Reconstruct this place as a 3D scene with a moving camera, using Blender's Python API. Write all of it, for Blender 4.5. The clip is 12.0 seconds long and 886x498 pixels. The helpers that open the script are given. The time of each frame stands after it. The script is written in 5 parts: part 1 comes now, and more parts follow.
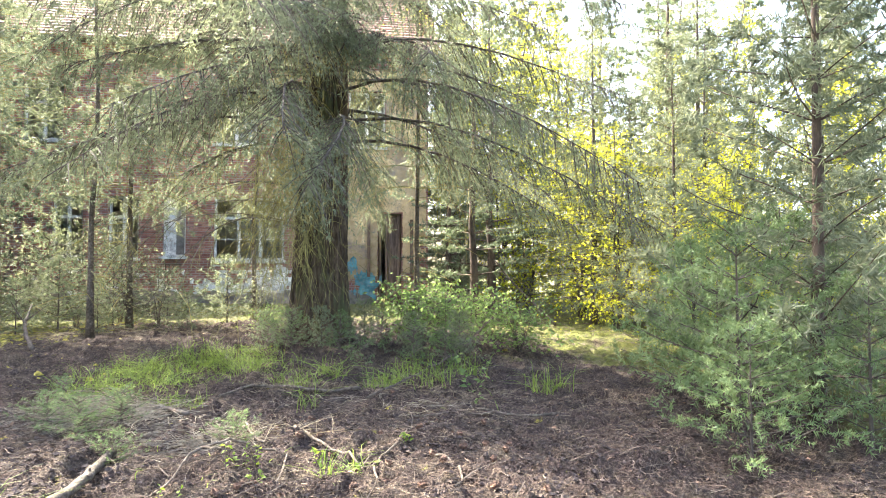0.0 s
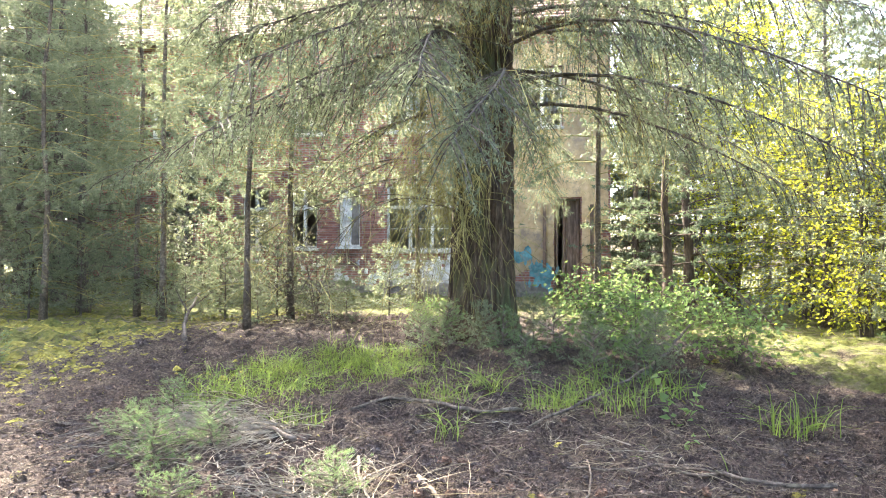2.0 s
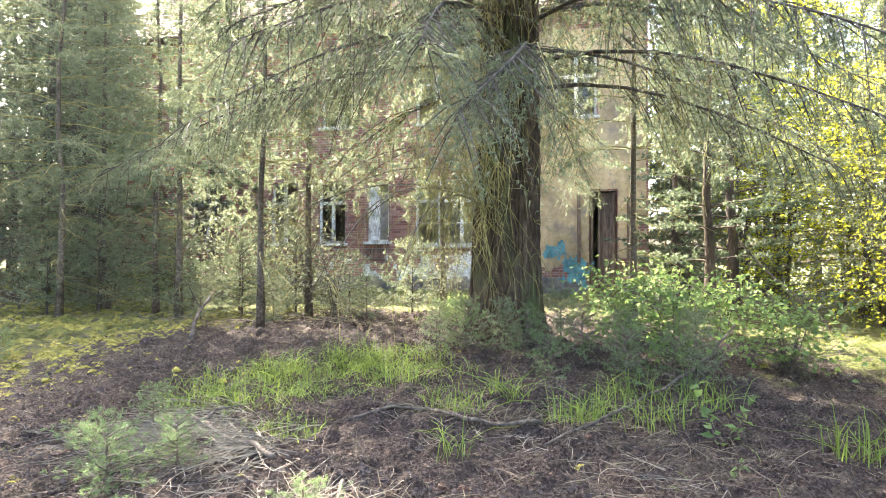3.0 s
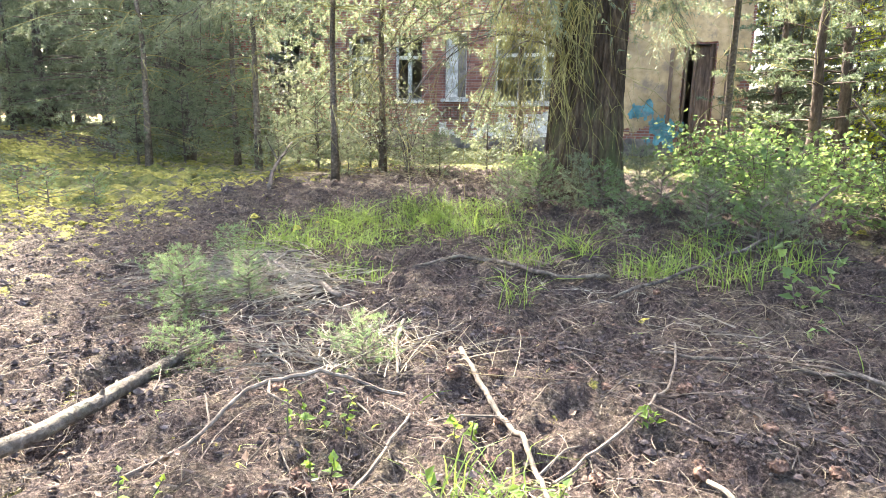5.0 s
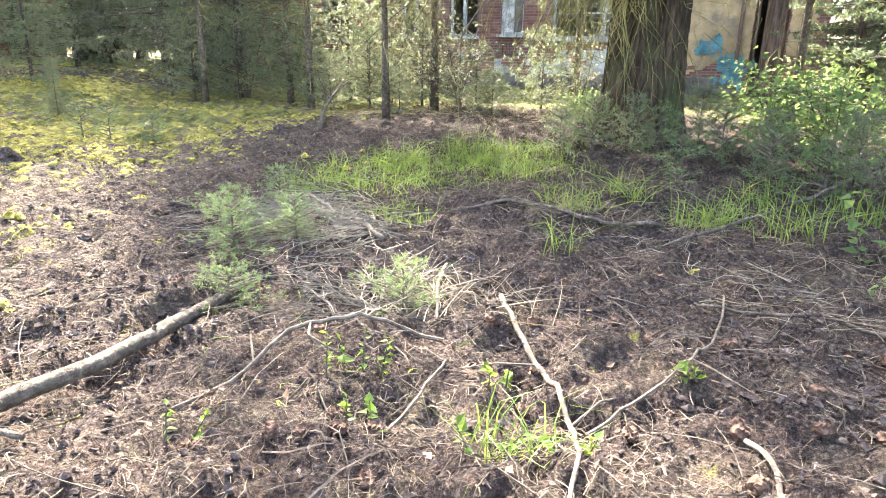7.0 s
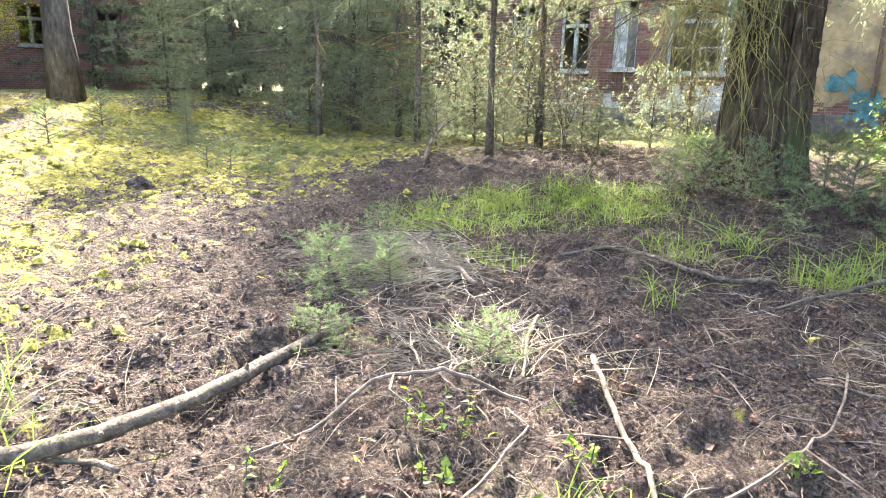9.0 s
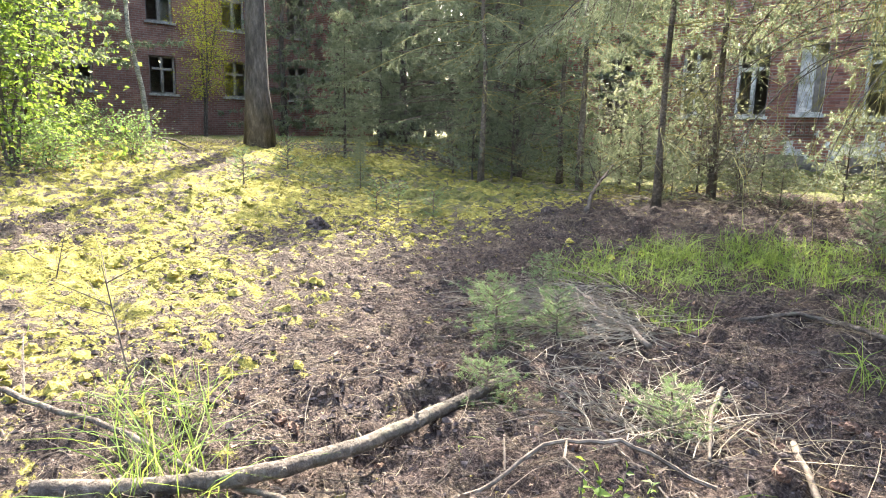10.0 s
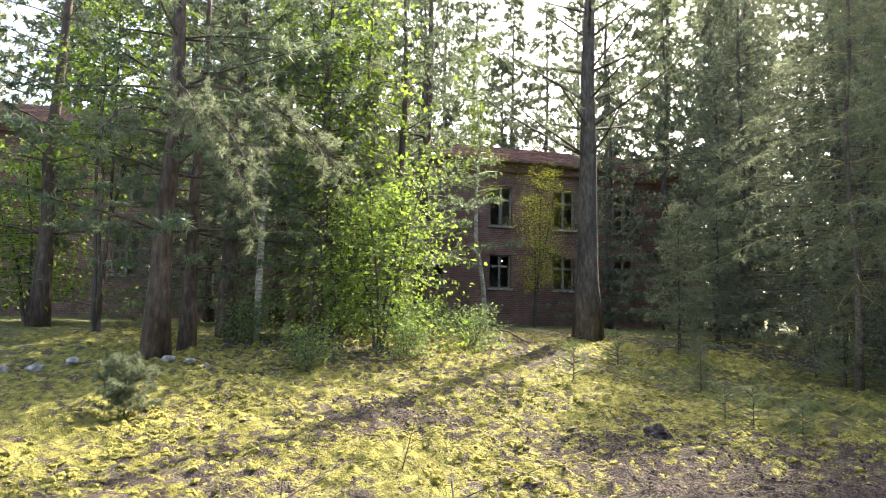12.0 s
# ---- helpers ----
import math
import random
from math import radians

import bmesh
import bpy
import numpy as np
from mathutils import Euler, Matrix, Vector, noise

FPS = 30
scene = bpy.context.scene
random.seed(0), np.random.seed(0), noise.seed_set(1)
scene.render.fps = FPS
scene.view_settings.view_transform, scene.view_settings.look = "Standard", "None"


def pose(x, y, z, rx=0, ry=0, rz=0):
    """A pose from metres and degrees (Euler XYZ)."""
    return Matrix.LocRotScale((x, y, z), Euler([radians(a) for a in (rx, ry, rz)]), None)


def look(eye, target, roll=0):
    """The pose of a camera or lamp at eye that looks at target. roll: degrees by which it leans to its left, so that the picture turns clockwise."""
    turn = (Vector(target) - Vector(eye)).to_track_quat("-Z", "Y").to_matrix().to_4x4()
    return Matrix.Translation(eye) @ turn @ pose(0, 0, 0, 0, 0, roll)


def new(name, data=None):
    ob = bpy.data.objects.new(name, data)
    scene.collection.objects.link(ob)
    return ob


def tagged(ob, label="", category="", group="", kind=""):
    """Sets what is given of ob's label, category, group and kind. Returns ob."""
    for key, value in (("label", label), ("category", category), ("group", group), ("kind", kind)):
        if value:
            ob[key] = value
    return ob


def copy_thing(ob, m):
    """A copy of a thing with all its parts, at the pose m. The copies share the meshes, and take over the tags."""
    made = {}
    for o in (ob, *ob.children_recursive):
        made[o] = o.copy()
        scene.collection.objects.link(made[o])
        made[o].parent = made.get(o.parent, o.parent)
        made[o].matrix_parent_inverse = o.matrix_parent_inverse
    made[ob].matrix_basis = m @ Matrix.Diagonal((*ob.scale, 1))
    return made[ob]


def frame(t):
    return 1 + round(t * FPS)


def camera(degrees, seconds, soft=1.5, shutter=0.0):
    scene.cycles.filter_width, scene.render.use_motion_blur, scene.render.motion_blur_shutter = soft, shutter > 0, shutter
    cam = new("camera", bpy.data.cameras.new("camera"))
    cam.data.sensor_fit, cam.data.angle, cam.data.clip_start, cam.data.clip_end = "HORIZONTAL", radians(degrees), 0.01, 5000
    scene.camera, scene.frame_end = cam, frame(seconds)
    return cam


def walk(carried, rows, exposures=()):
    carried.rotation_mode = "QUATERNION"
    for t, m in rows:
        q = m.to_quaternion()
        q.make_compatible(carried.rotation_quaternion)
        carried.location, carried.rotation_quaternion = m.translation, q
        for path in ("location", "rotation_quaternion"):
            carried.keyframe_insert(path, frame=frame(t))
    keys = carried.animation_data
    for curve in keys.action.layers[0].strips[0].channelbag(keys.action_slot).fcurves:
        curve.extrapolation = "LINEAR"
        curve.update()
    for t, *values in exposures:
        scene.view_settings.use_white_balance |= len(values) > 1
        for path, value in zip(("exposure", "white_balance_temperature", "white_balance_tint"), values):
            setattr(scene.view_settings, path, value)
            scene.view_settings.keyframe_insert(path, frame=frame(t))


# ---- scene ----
cam = camera(70.0, 12.0, soft=1.0)
PATH = [
    (0, (2.288, 1.701, 1.249), (2.525, 3.685, 1.328), 0.0),
    (0.5, (2.295, 2.186, 1.239), (2.432, 4.18, 1.325), -0.2),
    (1, (2.368, 2.592, 1.234), (2.37, 4.589, 1.328), 0.2),
    (1.5, (2.37, 3.02, 1.21), (2.2, 5.011, 1.286), 0.2),
    (2, (2.425, 3.349, 1.208), (2.1, 5.321, 1.26), 0.2),
    (2.5, (2.507, 3.741, 1.224), (2.096, 5.698, 1.263), 0.0),
    (2.7, (2.519, 3.864, 1.216), (2.099, 5.819, 1.259), 0.0),
    (4.3, (2.584, 4.08, 1.095), (1.985, 5.98, 0.917), 1.0),
    (4.5, (2.579, 4.089, 1.093), (1.958, 5.974, 0.844), 1.0),
    (5, (2.575, 4.11, 1.083), (1.916, 5.957, 0.691), 0.9),
    (5.5, (2.574, 4.12, 1.083), (1.899, 5.937, 0.59), 0.7),
    (6, (2.58, 4.127, 1.089), (1.889, 5.921, 0.538), 0.7),
    (6.5, (2.605, 4.148, 1.092), (1.865, 5.915, 0.517), 0.6),
    (6.7, (2.605, 4.147, 1.093), (1.843, 5.903, 0.515), 0.8),
    (8.3, (2.636, 4.278, 1.178), (1.7, 5.956, 0.625), 0.7),
    (8.5, (2.638, 4.266, 1.173), (1.668, 5.932, 0.642), 1.0),
    (9, (2.608, 4.246, 1.187), (1.527, 5.854, 0.692), 1.2),
    (9.5, (2.543, 4.229, 1.198), (1.281, 5.716, 0.755), 1.2),
    (10, (2.49, 4.219, 1.222), (1.033, 5.538, 0.851), 1.1),
    (10.5, (2.332, 4.175, 1.26), (0.668, 5.255, 1.003), 1.3),
    (11, (2.192, 4.184, 1.261), (0.378, 5.018, 1.141), 1.6),
    (11.5, (2.093, 4.189, 1.283), (0.203, 4.841, 1.293), 1.6),
    (12, (2.033, 4.245, 1.285), (0.1, 4.717, 1.485), 1.5),
]
walk(cam, [(t, look(eye, target, roll)) for t, eye, target, roll in PATH],
     [(0, 3.4), (0.5, 3.15), (1, 3.4), (2, 3.65), (2.7, 3.65), (5.5, 3.75), (8.5, 3.8), (9.4, 3.55), (10.0, 3.25), (10.6, 3.05), (11.2, 2.75), (12, 2.45)])

# ---- light ----
SUN_EL, SUN_AZ = 44.0, -46.0          # azimuth from +y towards +x
world = bpy.data.worlds.new("world")
scene.world = world
world.use_nodes = True
wn = world.node_tree
sky = wn.nodes.new("ShaderNodeTexSky")
sky.sky_type, sky.sun_disc = "NISHITA", False
sky.sun_elevation, sky.sun_rotation = radians(SUN_EL), radians(SUN_AZ)
sky.air_density, sky.dust_density = 1.0, 5.0
wn.nodes["Background"].inputs["Strength"].default_value = 0.15
wn.links.new(sky.outputs[0], wn.nodes["Background"].inputs["Color"])
sun_data = bpy.data.lights.new("sun", "SUN")
sun_data.energy, sun_data.angle, sun_data.color = 3.8, radians(0.55), (1.0, 0.93, 0.80)
sun = new("sun", sun_data)
ca = math.cos(radians(SUN_EL))
SUN_DIR = Vector((math.sin(radians(SUN_AZ)) * ca, math.cos(radians(SUN_AZ)) * ca, math.sin(radians(SUN_EL))))
sun.matrix_world = look(SUN_DIR * 60, (0, 0, 0))

# ---- materials ----
def nodes_of(name):
    m = bpy.data.materials.new(name)
    m.use_nodes = True
    return m, m.node_tree, m.node_tree.nodes["Principled BSDF"]


def noise_node(nt, scale, detail=5, rough=0.6, coords=None):
    n = nt.nodes.new("ShaderNodeTexNoise")
    n.inputs["Scale"].default_value, n.inputs["Detail"].default_value, n.inputs["Roughness"].default_value = scale, detail, rough
    if coords:
        nt.links.new(coords, n.inputs["Vector"])
    return n.outputs["Fac"]


def ramp_node(nt, fac, stops):
    r = nt.nodes.new("ShaderNodeValToRGB")
    while len(r.color_ramp.elements) < len(stops):
        r.color_ramp.elements.new(0.5)
    for e, (p, c) in zip(r.color_ramp.elements, stops):
        e.position, e.color = p, (*c, 1)
    nt.links.new(fac, r.inputs[0])
    return r.outputs[0]


def mix_node(nt, fac, a, b, mode="MIX"):
    m = nt.nodes.new("ShaderNodeMix")
    m.data_type, m.blend_type = "RGBA", mode
    for socket, value in ((m.inputs[0], fac), (m.inputs[6], a), (m.inputs[7], b)):
        if isinstance(value, (int, float)):
            socket.default_value = value
        elif isinstance(value, tuple):
            socket.default_value = (*value, 1)
        else:
            nt.links.new(value, socket)
    return m.outputs[2]


def math_node(nt, op, a, b=0.0, c=None):
    m = nt.nodes.new("ShaderNodeMath")
    m.operation = op
    for socket, value in zip(m.inputs, (a, b) if c is None else (a, b, c)):
        if isinstance(value, (int, float)):
            socket.default_value = value
        else:
            nt.links.new(value, socket)
    return m.outputs[0]


def bump_node(nt, height, strength, distance, to):
    b = nt.nodes.new("ShaderNodeBump")
    b.inputs["Strength"].default_value, b.inputs["Distance"].default_value = strength, distance
    nt.links.new(height, b.inputs["Height"])
    nt.links.new(b.outputs[0], to.inputs["Normal"])


def coords_of(nt, stretch=(1, 1, 1)):
    c = nt.nodes.new("ShaderNodeTexCoord").outputs["Object"]
    if stretch == (1, 1, 1):
        return c
    m = nt.nodes.new("ShaderNodeMapping")
    m.inputs["Scale"].default_value = stretch
    nt.links.new(c, m.inputs["Vector"])
    return m.outputs[0]


def rough_mat(name, dark, mid, light, scale=20, big=2.0, rough=0.9, bump=0.5, depth=0.01, stretch=(1, 1, 1), stain=None):
    """A dull natural surface: fine grain, large blotches and relief."""
    m, nt, p = nodes_of(name)
    co = coords_of(nt, stretch)
    fine, large = noise_node(nt, scale, 7, 0.65, co), noise_node(nt, big, 3, 0.5, co)
    col = ramp_node(nt, fine, ((0.3, dark), (0.52, mid), (0.72, light)))
    tone = ramp_node(nt, large, ((0.35, (0.62, 0.62, 0.62)), (0.65, (1.25, 1.22, 1.18))))
    col = mix_node(nt, 1.0, col, tone, "MULTIPLY")
    if stain:
        spots = ramp_node(nt, noise_node(nt, big * 2.3, 5, 0.7, co), ((0.52, (0, 0, 0)), (0.66, (1, 1, 1))))
        col = mix_node(nt, spots, col, stain)
    nt.links.new(col, p.inputs["Base Color"])
    p.inputs["Roughness"].default_value = rough
    p.inputs["Specular IOR Level"].default_value = 0.25
    bump_node(nt, fine, bump, depth, p)
    return m


def leaf_mat(name, dark, light, through_light, amount=0.45, rough=0.5, big=1.2):
    """Leaves and needles: varied green, lit through from behind."""
    m, nt, p = nodes_of(name)
    rnd = nt.nodes.new("ShaderNodeNewGeometry").outputs["Random Per Island"]
    co = nt.nodes.new("ShaderNodeTexCoord").outputs["Object"]
    large = noise_node(nt, big, 2, 0.5, co)
    v = math_node(nt, "ADD", math_node(nt, "MULTIPLY", rnd, 0.6), math_node(nt, "MULTIPLY", large, 0.5))
    nt.links.new(ramp_node(nt, v, ((0.15, dark), (0.85, light))), p.inputs["Base Color"])
    p.inputs["Roughness"].default_value = rough
    p.inputs["Specular IOR Level"].default_value = 0.25
    t = nt.nodes.new("ShaderNodeBsdfTranslucent")
    nt.links.new(ramp_node(nt, v, ((0.1, tuple(c * 0.6 for c in through_light)), (0.9, through_light))), t.inputs["Color"])
    mix = nt.nodes.new("ShaderNodeMixShader")
    mix.inputs[0].default_value = amount
    nt.links.new(p.outputs[0], mix.inputs[1])
    nt.links.new(t.outputs[0], mix.inputs[2])
    nt.links.new(mix.outputs[0], nt.nodes["Material Output"].inputs["Surface"])
    return m


def ground_mat():
    m, nt, p = nodes_of("forest_soil")
    co = nt.nodes.new("ShaderNodeTexCoord").outputs["Object"]
    fine, mid, large = noise_node(nt, 55, 8, 0.7, co), noise_node(nt, 9, 6, 0.65, co), noise_node(nt, 1.3, 4, 0.6, co)
    soil = ramp_node(nt, fine, ((0.30, (0.015, 0.0105, 0.0105)), (0.47, (0.053, 0.039, 0.036)), (0.60, (0.116, 0.089, 0.078)), (0.74, (0.26, 0.215, 0.18))))
    soil = mix_node(nt, ramp_node(nt, mid, ((0.5, (0, 0, 0)), (0.68, (1, 1, 1)))), soil, mix_node(nt, fine, (0.054, 0.036, 0.030), (0.16, 0.120, 0.097)))
    litter = ramp_node(nt, fine, ((0.3, (0.065, 0.055, 0.039)), (0.55, (0.18, 0.15, 0.11)), (0.75, (0.38, 0.33, 0.25))))
    straw = ramp_node(nt, noise_node(nt, 3.2, 6, 0.75, co), ((0.5, (0, 0, 0)), (0.64, (1, 1, 1))))
    soil = mix_node(nt, math_node(nt, "MULTIPLY", straw, 0.6), soil, litter)
    a = nt.nodes.new("ShaderNodeAttribute")
    a.attribute_name = "moss"
    # Pale litter among the moss, lightened further to stand for sun on it.
    bleached = ramp_node(nt, fine, ((0.3, (0.16, 0.14, 0.10)), (0.52, (0.38, 0.335, 0.255)), (0.75, (0.62, 0.56, 0.45))))
    soil = mix_node(nt, math_node(nt, "MULTIPLY", a.outputs["Fac"], 0.15), soil, bleached)
    cells = nt.nodes.new("ShaderNodeTexVoronoi")
    cells.inputs["Scale"].default_value = 48
    nt.links.new(co, cells.inputs["Vector"])
    grey = nt.nodes.new("ShaderNodeRGBToBW")
    nt.links.new(cells.outputs["Color"], grey.inputs[0])
    soil = mix_node(nt, 1.0, soil, ramp_node(nt, grey.outputs[0], ((0.25, (0.74, 0.73, 0.73)), (0.8, (1.25, 1.24, 1.23)))), "MULTIPLY")
    grit = ramp_node(nt, noise_node(nt, 170, 4, 0.7, co), ((0.34, (0.5, 0.48, 0.47)), (0.66, (1.5, 1.48, 1.45))))
    soil = mix_node(nt, 1.0, soil, grit, "MULTIPLY")
    moss = ramp_node(nt, mid, ((0.32, (0.085, 0.085, 0.026)), (0.5, (0.32, 0.285, 0.058)), (0.7, (0.62, 0.54, 0.16))))
    moss = mix_node(nt, math_node(nt, "MULTIPLY", fine, 0.5), moss, (0.22, 0.215, 0.065))
    green = ramp_node(nt, mid, ((0.35, (0.060, 0.070, 0.022)), (0.65, (0.20, 0.205, 0.060))))
    g = nt.nodes.new("ShaderNodeAttribute")
    g.attribute_name = "green"
    patch = math_node(nt, "ADD", a.outputs["Fac"], math_node(nt, "MULTIPLY", math_node(nt, "SUBTRACT", noise_node(nt, 5.5, 6, 0.75, co), 0.5), 4.0))
    col = mix_node(nt, ramp_node(nt, patch, ((0.58, (0, 0, 0)), (0.78, (1, 1, 1)))), soil, moss)
    patch2 = math_node(nt, "ADD", g.outputs["Fac"], math_node(nt, "MULTIPLY", math_node(nt, "SUBTRACT", large, 0.5), 1.6))
    col = mix_node(nt, ramp_node(nt, patch2, ((0.45, (0, 0, 0)), (0.7, (1, 1, 1)))), col, mix_node(nt, straw, green, litter))
    nt.links.new(col, p.inputs["Base Color"])
    p.inputs["Roughness"].default_value = 0.95
    p.inputs["Specular IOR Level"].default_value = 0.15
    relief = math_node(nt, "ADD", fine, math_node(nt, "MULTIPLY", mid, 1.5))
    bump_node(nt, math_node(nt, "SUBTRACT", relief, math_node(nt, "MULTIPLY", cells.outputs["Distance"], 0.35)), 1.0, 0.06, p)
    return m


def brick_mat(name, c1, c2, mortar):
    m, nt, p = nodes_of(name)
    co = nt.nodes.new("ShaderNodeTexCoord").outputs["Object"]
    sep = nt.nodes.new("ShaderNodeSeparateXYZ")
    nt.links.new(co, sep.inputs[0])
    com = nt.nodes.new("ShaderNodeCombineXYZ")
    nt.links.new(math_node(nt, "ADD", sep.outputs[0], sep.outputs[1]), com.inputs[0])
    nt.links.new(sep.outputs[2], com.inputs[1])
    b = nt.nodes.new("ShaderNodeTexBrick")
    nt.links.new(com.outputs[0], b.inputs["Vector"])
    for key, value in (("Scale", 1.0), ("Mortar Size", 0.011), ("Brick Width", 0.26), ("Row Height", 0.085), ("Bias", -0.1), ("Mortar Smooth", 0.2)):
        b.inputs[key].default_value = value
    b.inputs["Color1"].default_value, b.inputs["Color2"].default_value, b.inputs["Mortar"].default_value = (*c1, 1), (*c2, 1), (*mortar, 1)
    grime = ramp_node(nt, noise_node(nt, 0.9, 6, 0.7, co), ((0.35, (0.55, 0.5, 0.48)), (0.65, (1.15, 1.1, 1.08))))
    lime = ramp_node(nt, noise_node(nt, 2.6, 7, 0.75, co), ((0.60, (0, 0, 0)), (0.74, (0.7, 0.7, 0.7))))
    col = mix_node(nt, 1.0, b.outputs["Color"], grime, "MULTIPLY")
    col = mix_node(nt, lime, col, (0.42, 0.36, 0.32))
    nt.links.new(col, p.inputs["Base Color"])
    p.inputs["Roughness"].default_value = 0.92
    fine = noise_node(nt, 40, 4, 0.6, co)
    bump_node(nt, math_node(nt, "SUBTRACT", math_node(nt, "MULTIPLY", fine, 0.4), b.outputs["Fac"]), 0.9, 0.012, p)
    return m


M_GROUND = ground_mat()
M_SPRUCE_BARK = rough_mat("spruce_bark", (0.018, 0.012, 0.009), (0.095, 0.067, 0.048), (0.25, 0.185, 0.130), 14, 1.5, 0.92, 1.0, 0.10, (1, 1, 0.25), (0.085, 0.10, 0.042))
M_DARK_BARK = rough_mat("dark_bark", (0.045, 0.038, 0.033), (0.105, 0.088, 0.075), (0.20, 0.17, 0.145), 14, 2, 0.92, 0.9, 0.03, (1, 1, 0.3))
M_PINE_BARK = rough_mat("pine_bark", (0.045, 0.034, 0.028), (0.11, 0.082, 0.066), (0.21, 0.16, 0.128), 12, 1.6, 0.9, 0.9, 0.03, (1, 1, 0.3))
M_BIRCH = rough_mat("birch_bark", (0.12, 0.11, 0.09), (0.42, 0.40, 0.33), (0.62, 0.60, 0.52), 9, 5, 0.7, 0.4, 0.01, (1, 1, 2.5), (0.08, 0.075, 0.06))
M_TWIG = rough_mat("dead_twig", (0.055, 0.043, 0.035), (0.135, 0.110, 0.088), (0.27, 0.225, 0.18), 25, 3, 0.9, 0.3)
M_LICHEN_TWIG = rough_mat("lichen_twig", (0.14, 0.12, 0.055), (0.29, 0.26, 0.10), (0.46, 0.42, 0.20), 12, 1.5, 0.9, 0.2)
M_LOG = rough_mat("log_bark", (0.035, 0.028, 0.023), (0.115, 0.094, 0.076), (0.27, 0.225, 0.18), 26, 4, 0.85, 1.0, 0.03, (1, 1, 1), (0.14, 0.125, 0.09))
M_CONE = rough_mat("cone_scales", (0.04, 0.024, 0.018), (0.12, 0.070, 0.048), (0.22, 0.14, 0.10), 60, 8, 0.8, 0.5)
M_CRUMB = rough_mat("soil_crumbs", (0.024, 0.017, 0.016), (0.080, 0.061, 0.055), (0.20, 0.162, 0.14), 40, 2.5, 0.95, 0.6)
M_MOSS = rough_mat("moss_tufts", (0.080, 0.080, 0.024), (0.31, 0.27, 0.058), (0.61, 0.53, 0.15), 45, 1.6, 0.95, 0.9, 0.02)
M_FIBRE = rough_mat("root_fibres", (0.042, 0.030, 0.025), (0.115, 0.086, 0.068), (0.25, 0.20, 0.152), 9, 2.2, 0.9, 0.2)
M_LITTER = rough_mat("dry_leaves", (0.11, 0.065, 0.04), (0.23, 0.15, 0.10), (0.38, 0.29, 0.215), 7, 5, 0.7, 0.2)
M_SPRUCE = leaf_mat("spruce_needles", (0.040, 0.054, 0.037), (0.145, 0.168, 0.115), (0.29, 0.32, 0.18), 0.44)
M_SILVER = leaf_mat("pale_spruce_needles", (0.054, 0.070, 0.046), (0.185, 0.212, 0.148), (0.32, 0.355, 0.19), 0.43)
M_PINE = leaf_mat("pine_needles", (0.034, 0.054, 0.036), (0.135, 0.172, 0.118), (0.24, 0.29, 0.15), 0.40)
M_MAPLE = leaf_mat("fresh_leaves", (0.040, 0.080, 0.020), (0.13, 0.205, 0.045), (0.33, 0.45, 0.065), 0.48, 0.5)
# The glow of backlit leaves is put into this yellow colour.
M_YELLOW = leaf_mat("sun_tinted_leaves", (0.08, 0.11, 0.014), (0.22, 0.25, 0.03), (0.62, 0.62, 0.05), 0.56, 0.5)
M_SHRUB = leaf_mat("shrub_leaves", (0.046, 0.086, 0.030), (0.16, 0.235, 0.088), (0.30, 0.42, 0.12), 0.45, 0.7)
# Leaves lightened in colour to stand for sunlight falling on them.
M_PALE = leaf_mat("sunlit_pale_leaves", (0.10, 0.108, 0.068), (0.25, 0.255, 0.17), (0.36, 0.37, 0.20), 0.42, 0.6)
M_SEEDLING = leaf_mat("seedling_needles", (0.050, 0.090, 0.042), (0.18, 0.25, 0.115), (0.28, 0.36, 0.14), 0.4)
M_GRASS = leaf_mat("grass_blades", (0.055, 0.095, 0.022), (0.18, 0.26, 0.065), (0.34, 0.44, 0.08), 0.45, 0.5)
M_STRAW = leaf_mat("dry_grass", (0.09, 0.070, 0.048), (0.30, 0.245, 0.165), (0.32, 0.27, 0.16), 0.25, 0.7)
M_BRUSH = rough_mat("bleached_brush", (0.18, 0.155, 0.115), (0.34, 0.295, 0.23), (0.55, 0.49, 0.39), 20, 3, 0.85, 0.2)
M_BRICK = brick_mat("red_brick", (0.26, 0.105, 0.078), (0.34, 0.165, 0.125), (0.33, 0.29, 0.26))
M_BRICK2 = brick_mat("dark_red_brick", (0.17, 0.080, 0.060), (0.23, 0.118, 0.092), (0.22, 0.185, 0.16))
M_TAN = rough_mat("ochre_plaster", (0.36, 0.25, 0.135), (0.48, 0.345, 0.195), (0.56, 0.42, 0.26), 6, 0.7, 0.9, 0.4, 0.01, (1, 1, 1), (0.27, 0.205, 0.15))
M_WHITE = rough_mat("flaking_whitewash", (0.42, 0.40, 0.37), (0.68, 0.66, 0.62), (0.80, 0.78, 0.74), 9, 2.5, 0.85, 0.5, 0.01, (1, 1, 1), (0.36, 0.30, 0.26))
M_GREY = rough_mat("grey_render", (0.13, 0.115, 0.10), (0.22, 0.195, 0.17), (0.32, 0.29, 0.26), 8, 1.2, 0.92, 0.6, 0.02)
M_PAINT = rough_mat("peeling_paint", (0.36, 0.34, 0.30), (0.60, 0.58, 0.52), (0.74, 0.72, 0.66), 14, 3, 0.7, 0.4, 0.008)
M_TIMBER = rough_mat("weathered_timber", (0.07, 0.045, 0.032), (0.16, 0.105, 0.075), (0.28, 0.20, 0.15), 16, 2, 0.85, 0.5, 0.01, (1, 1, 0.15))
M_TEAL = rough_mat("teal_spray_paint", (0.06, 0.14, 0.16), (0.10, 0.26, 0.29), (0.19, 0.37, 0.40), 6, 2, 0.6, 0.3, 0.004, (1, 1, 1), (0.20, 0.22, 0.22))
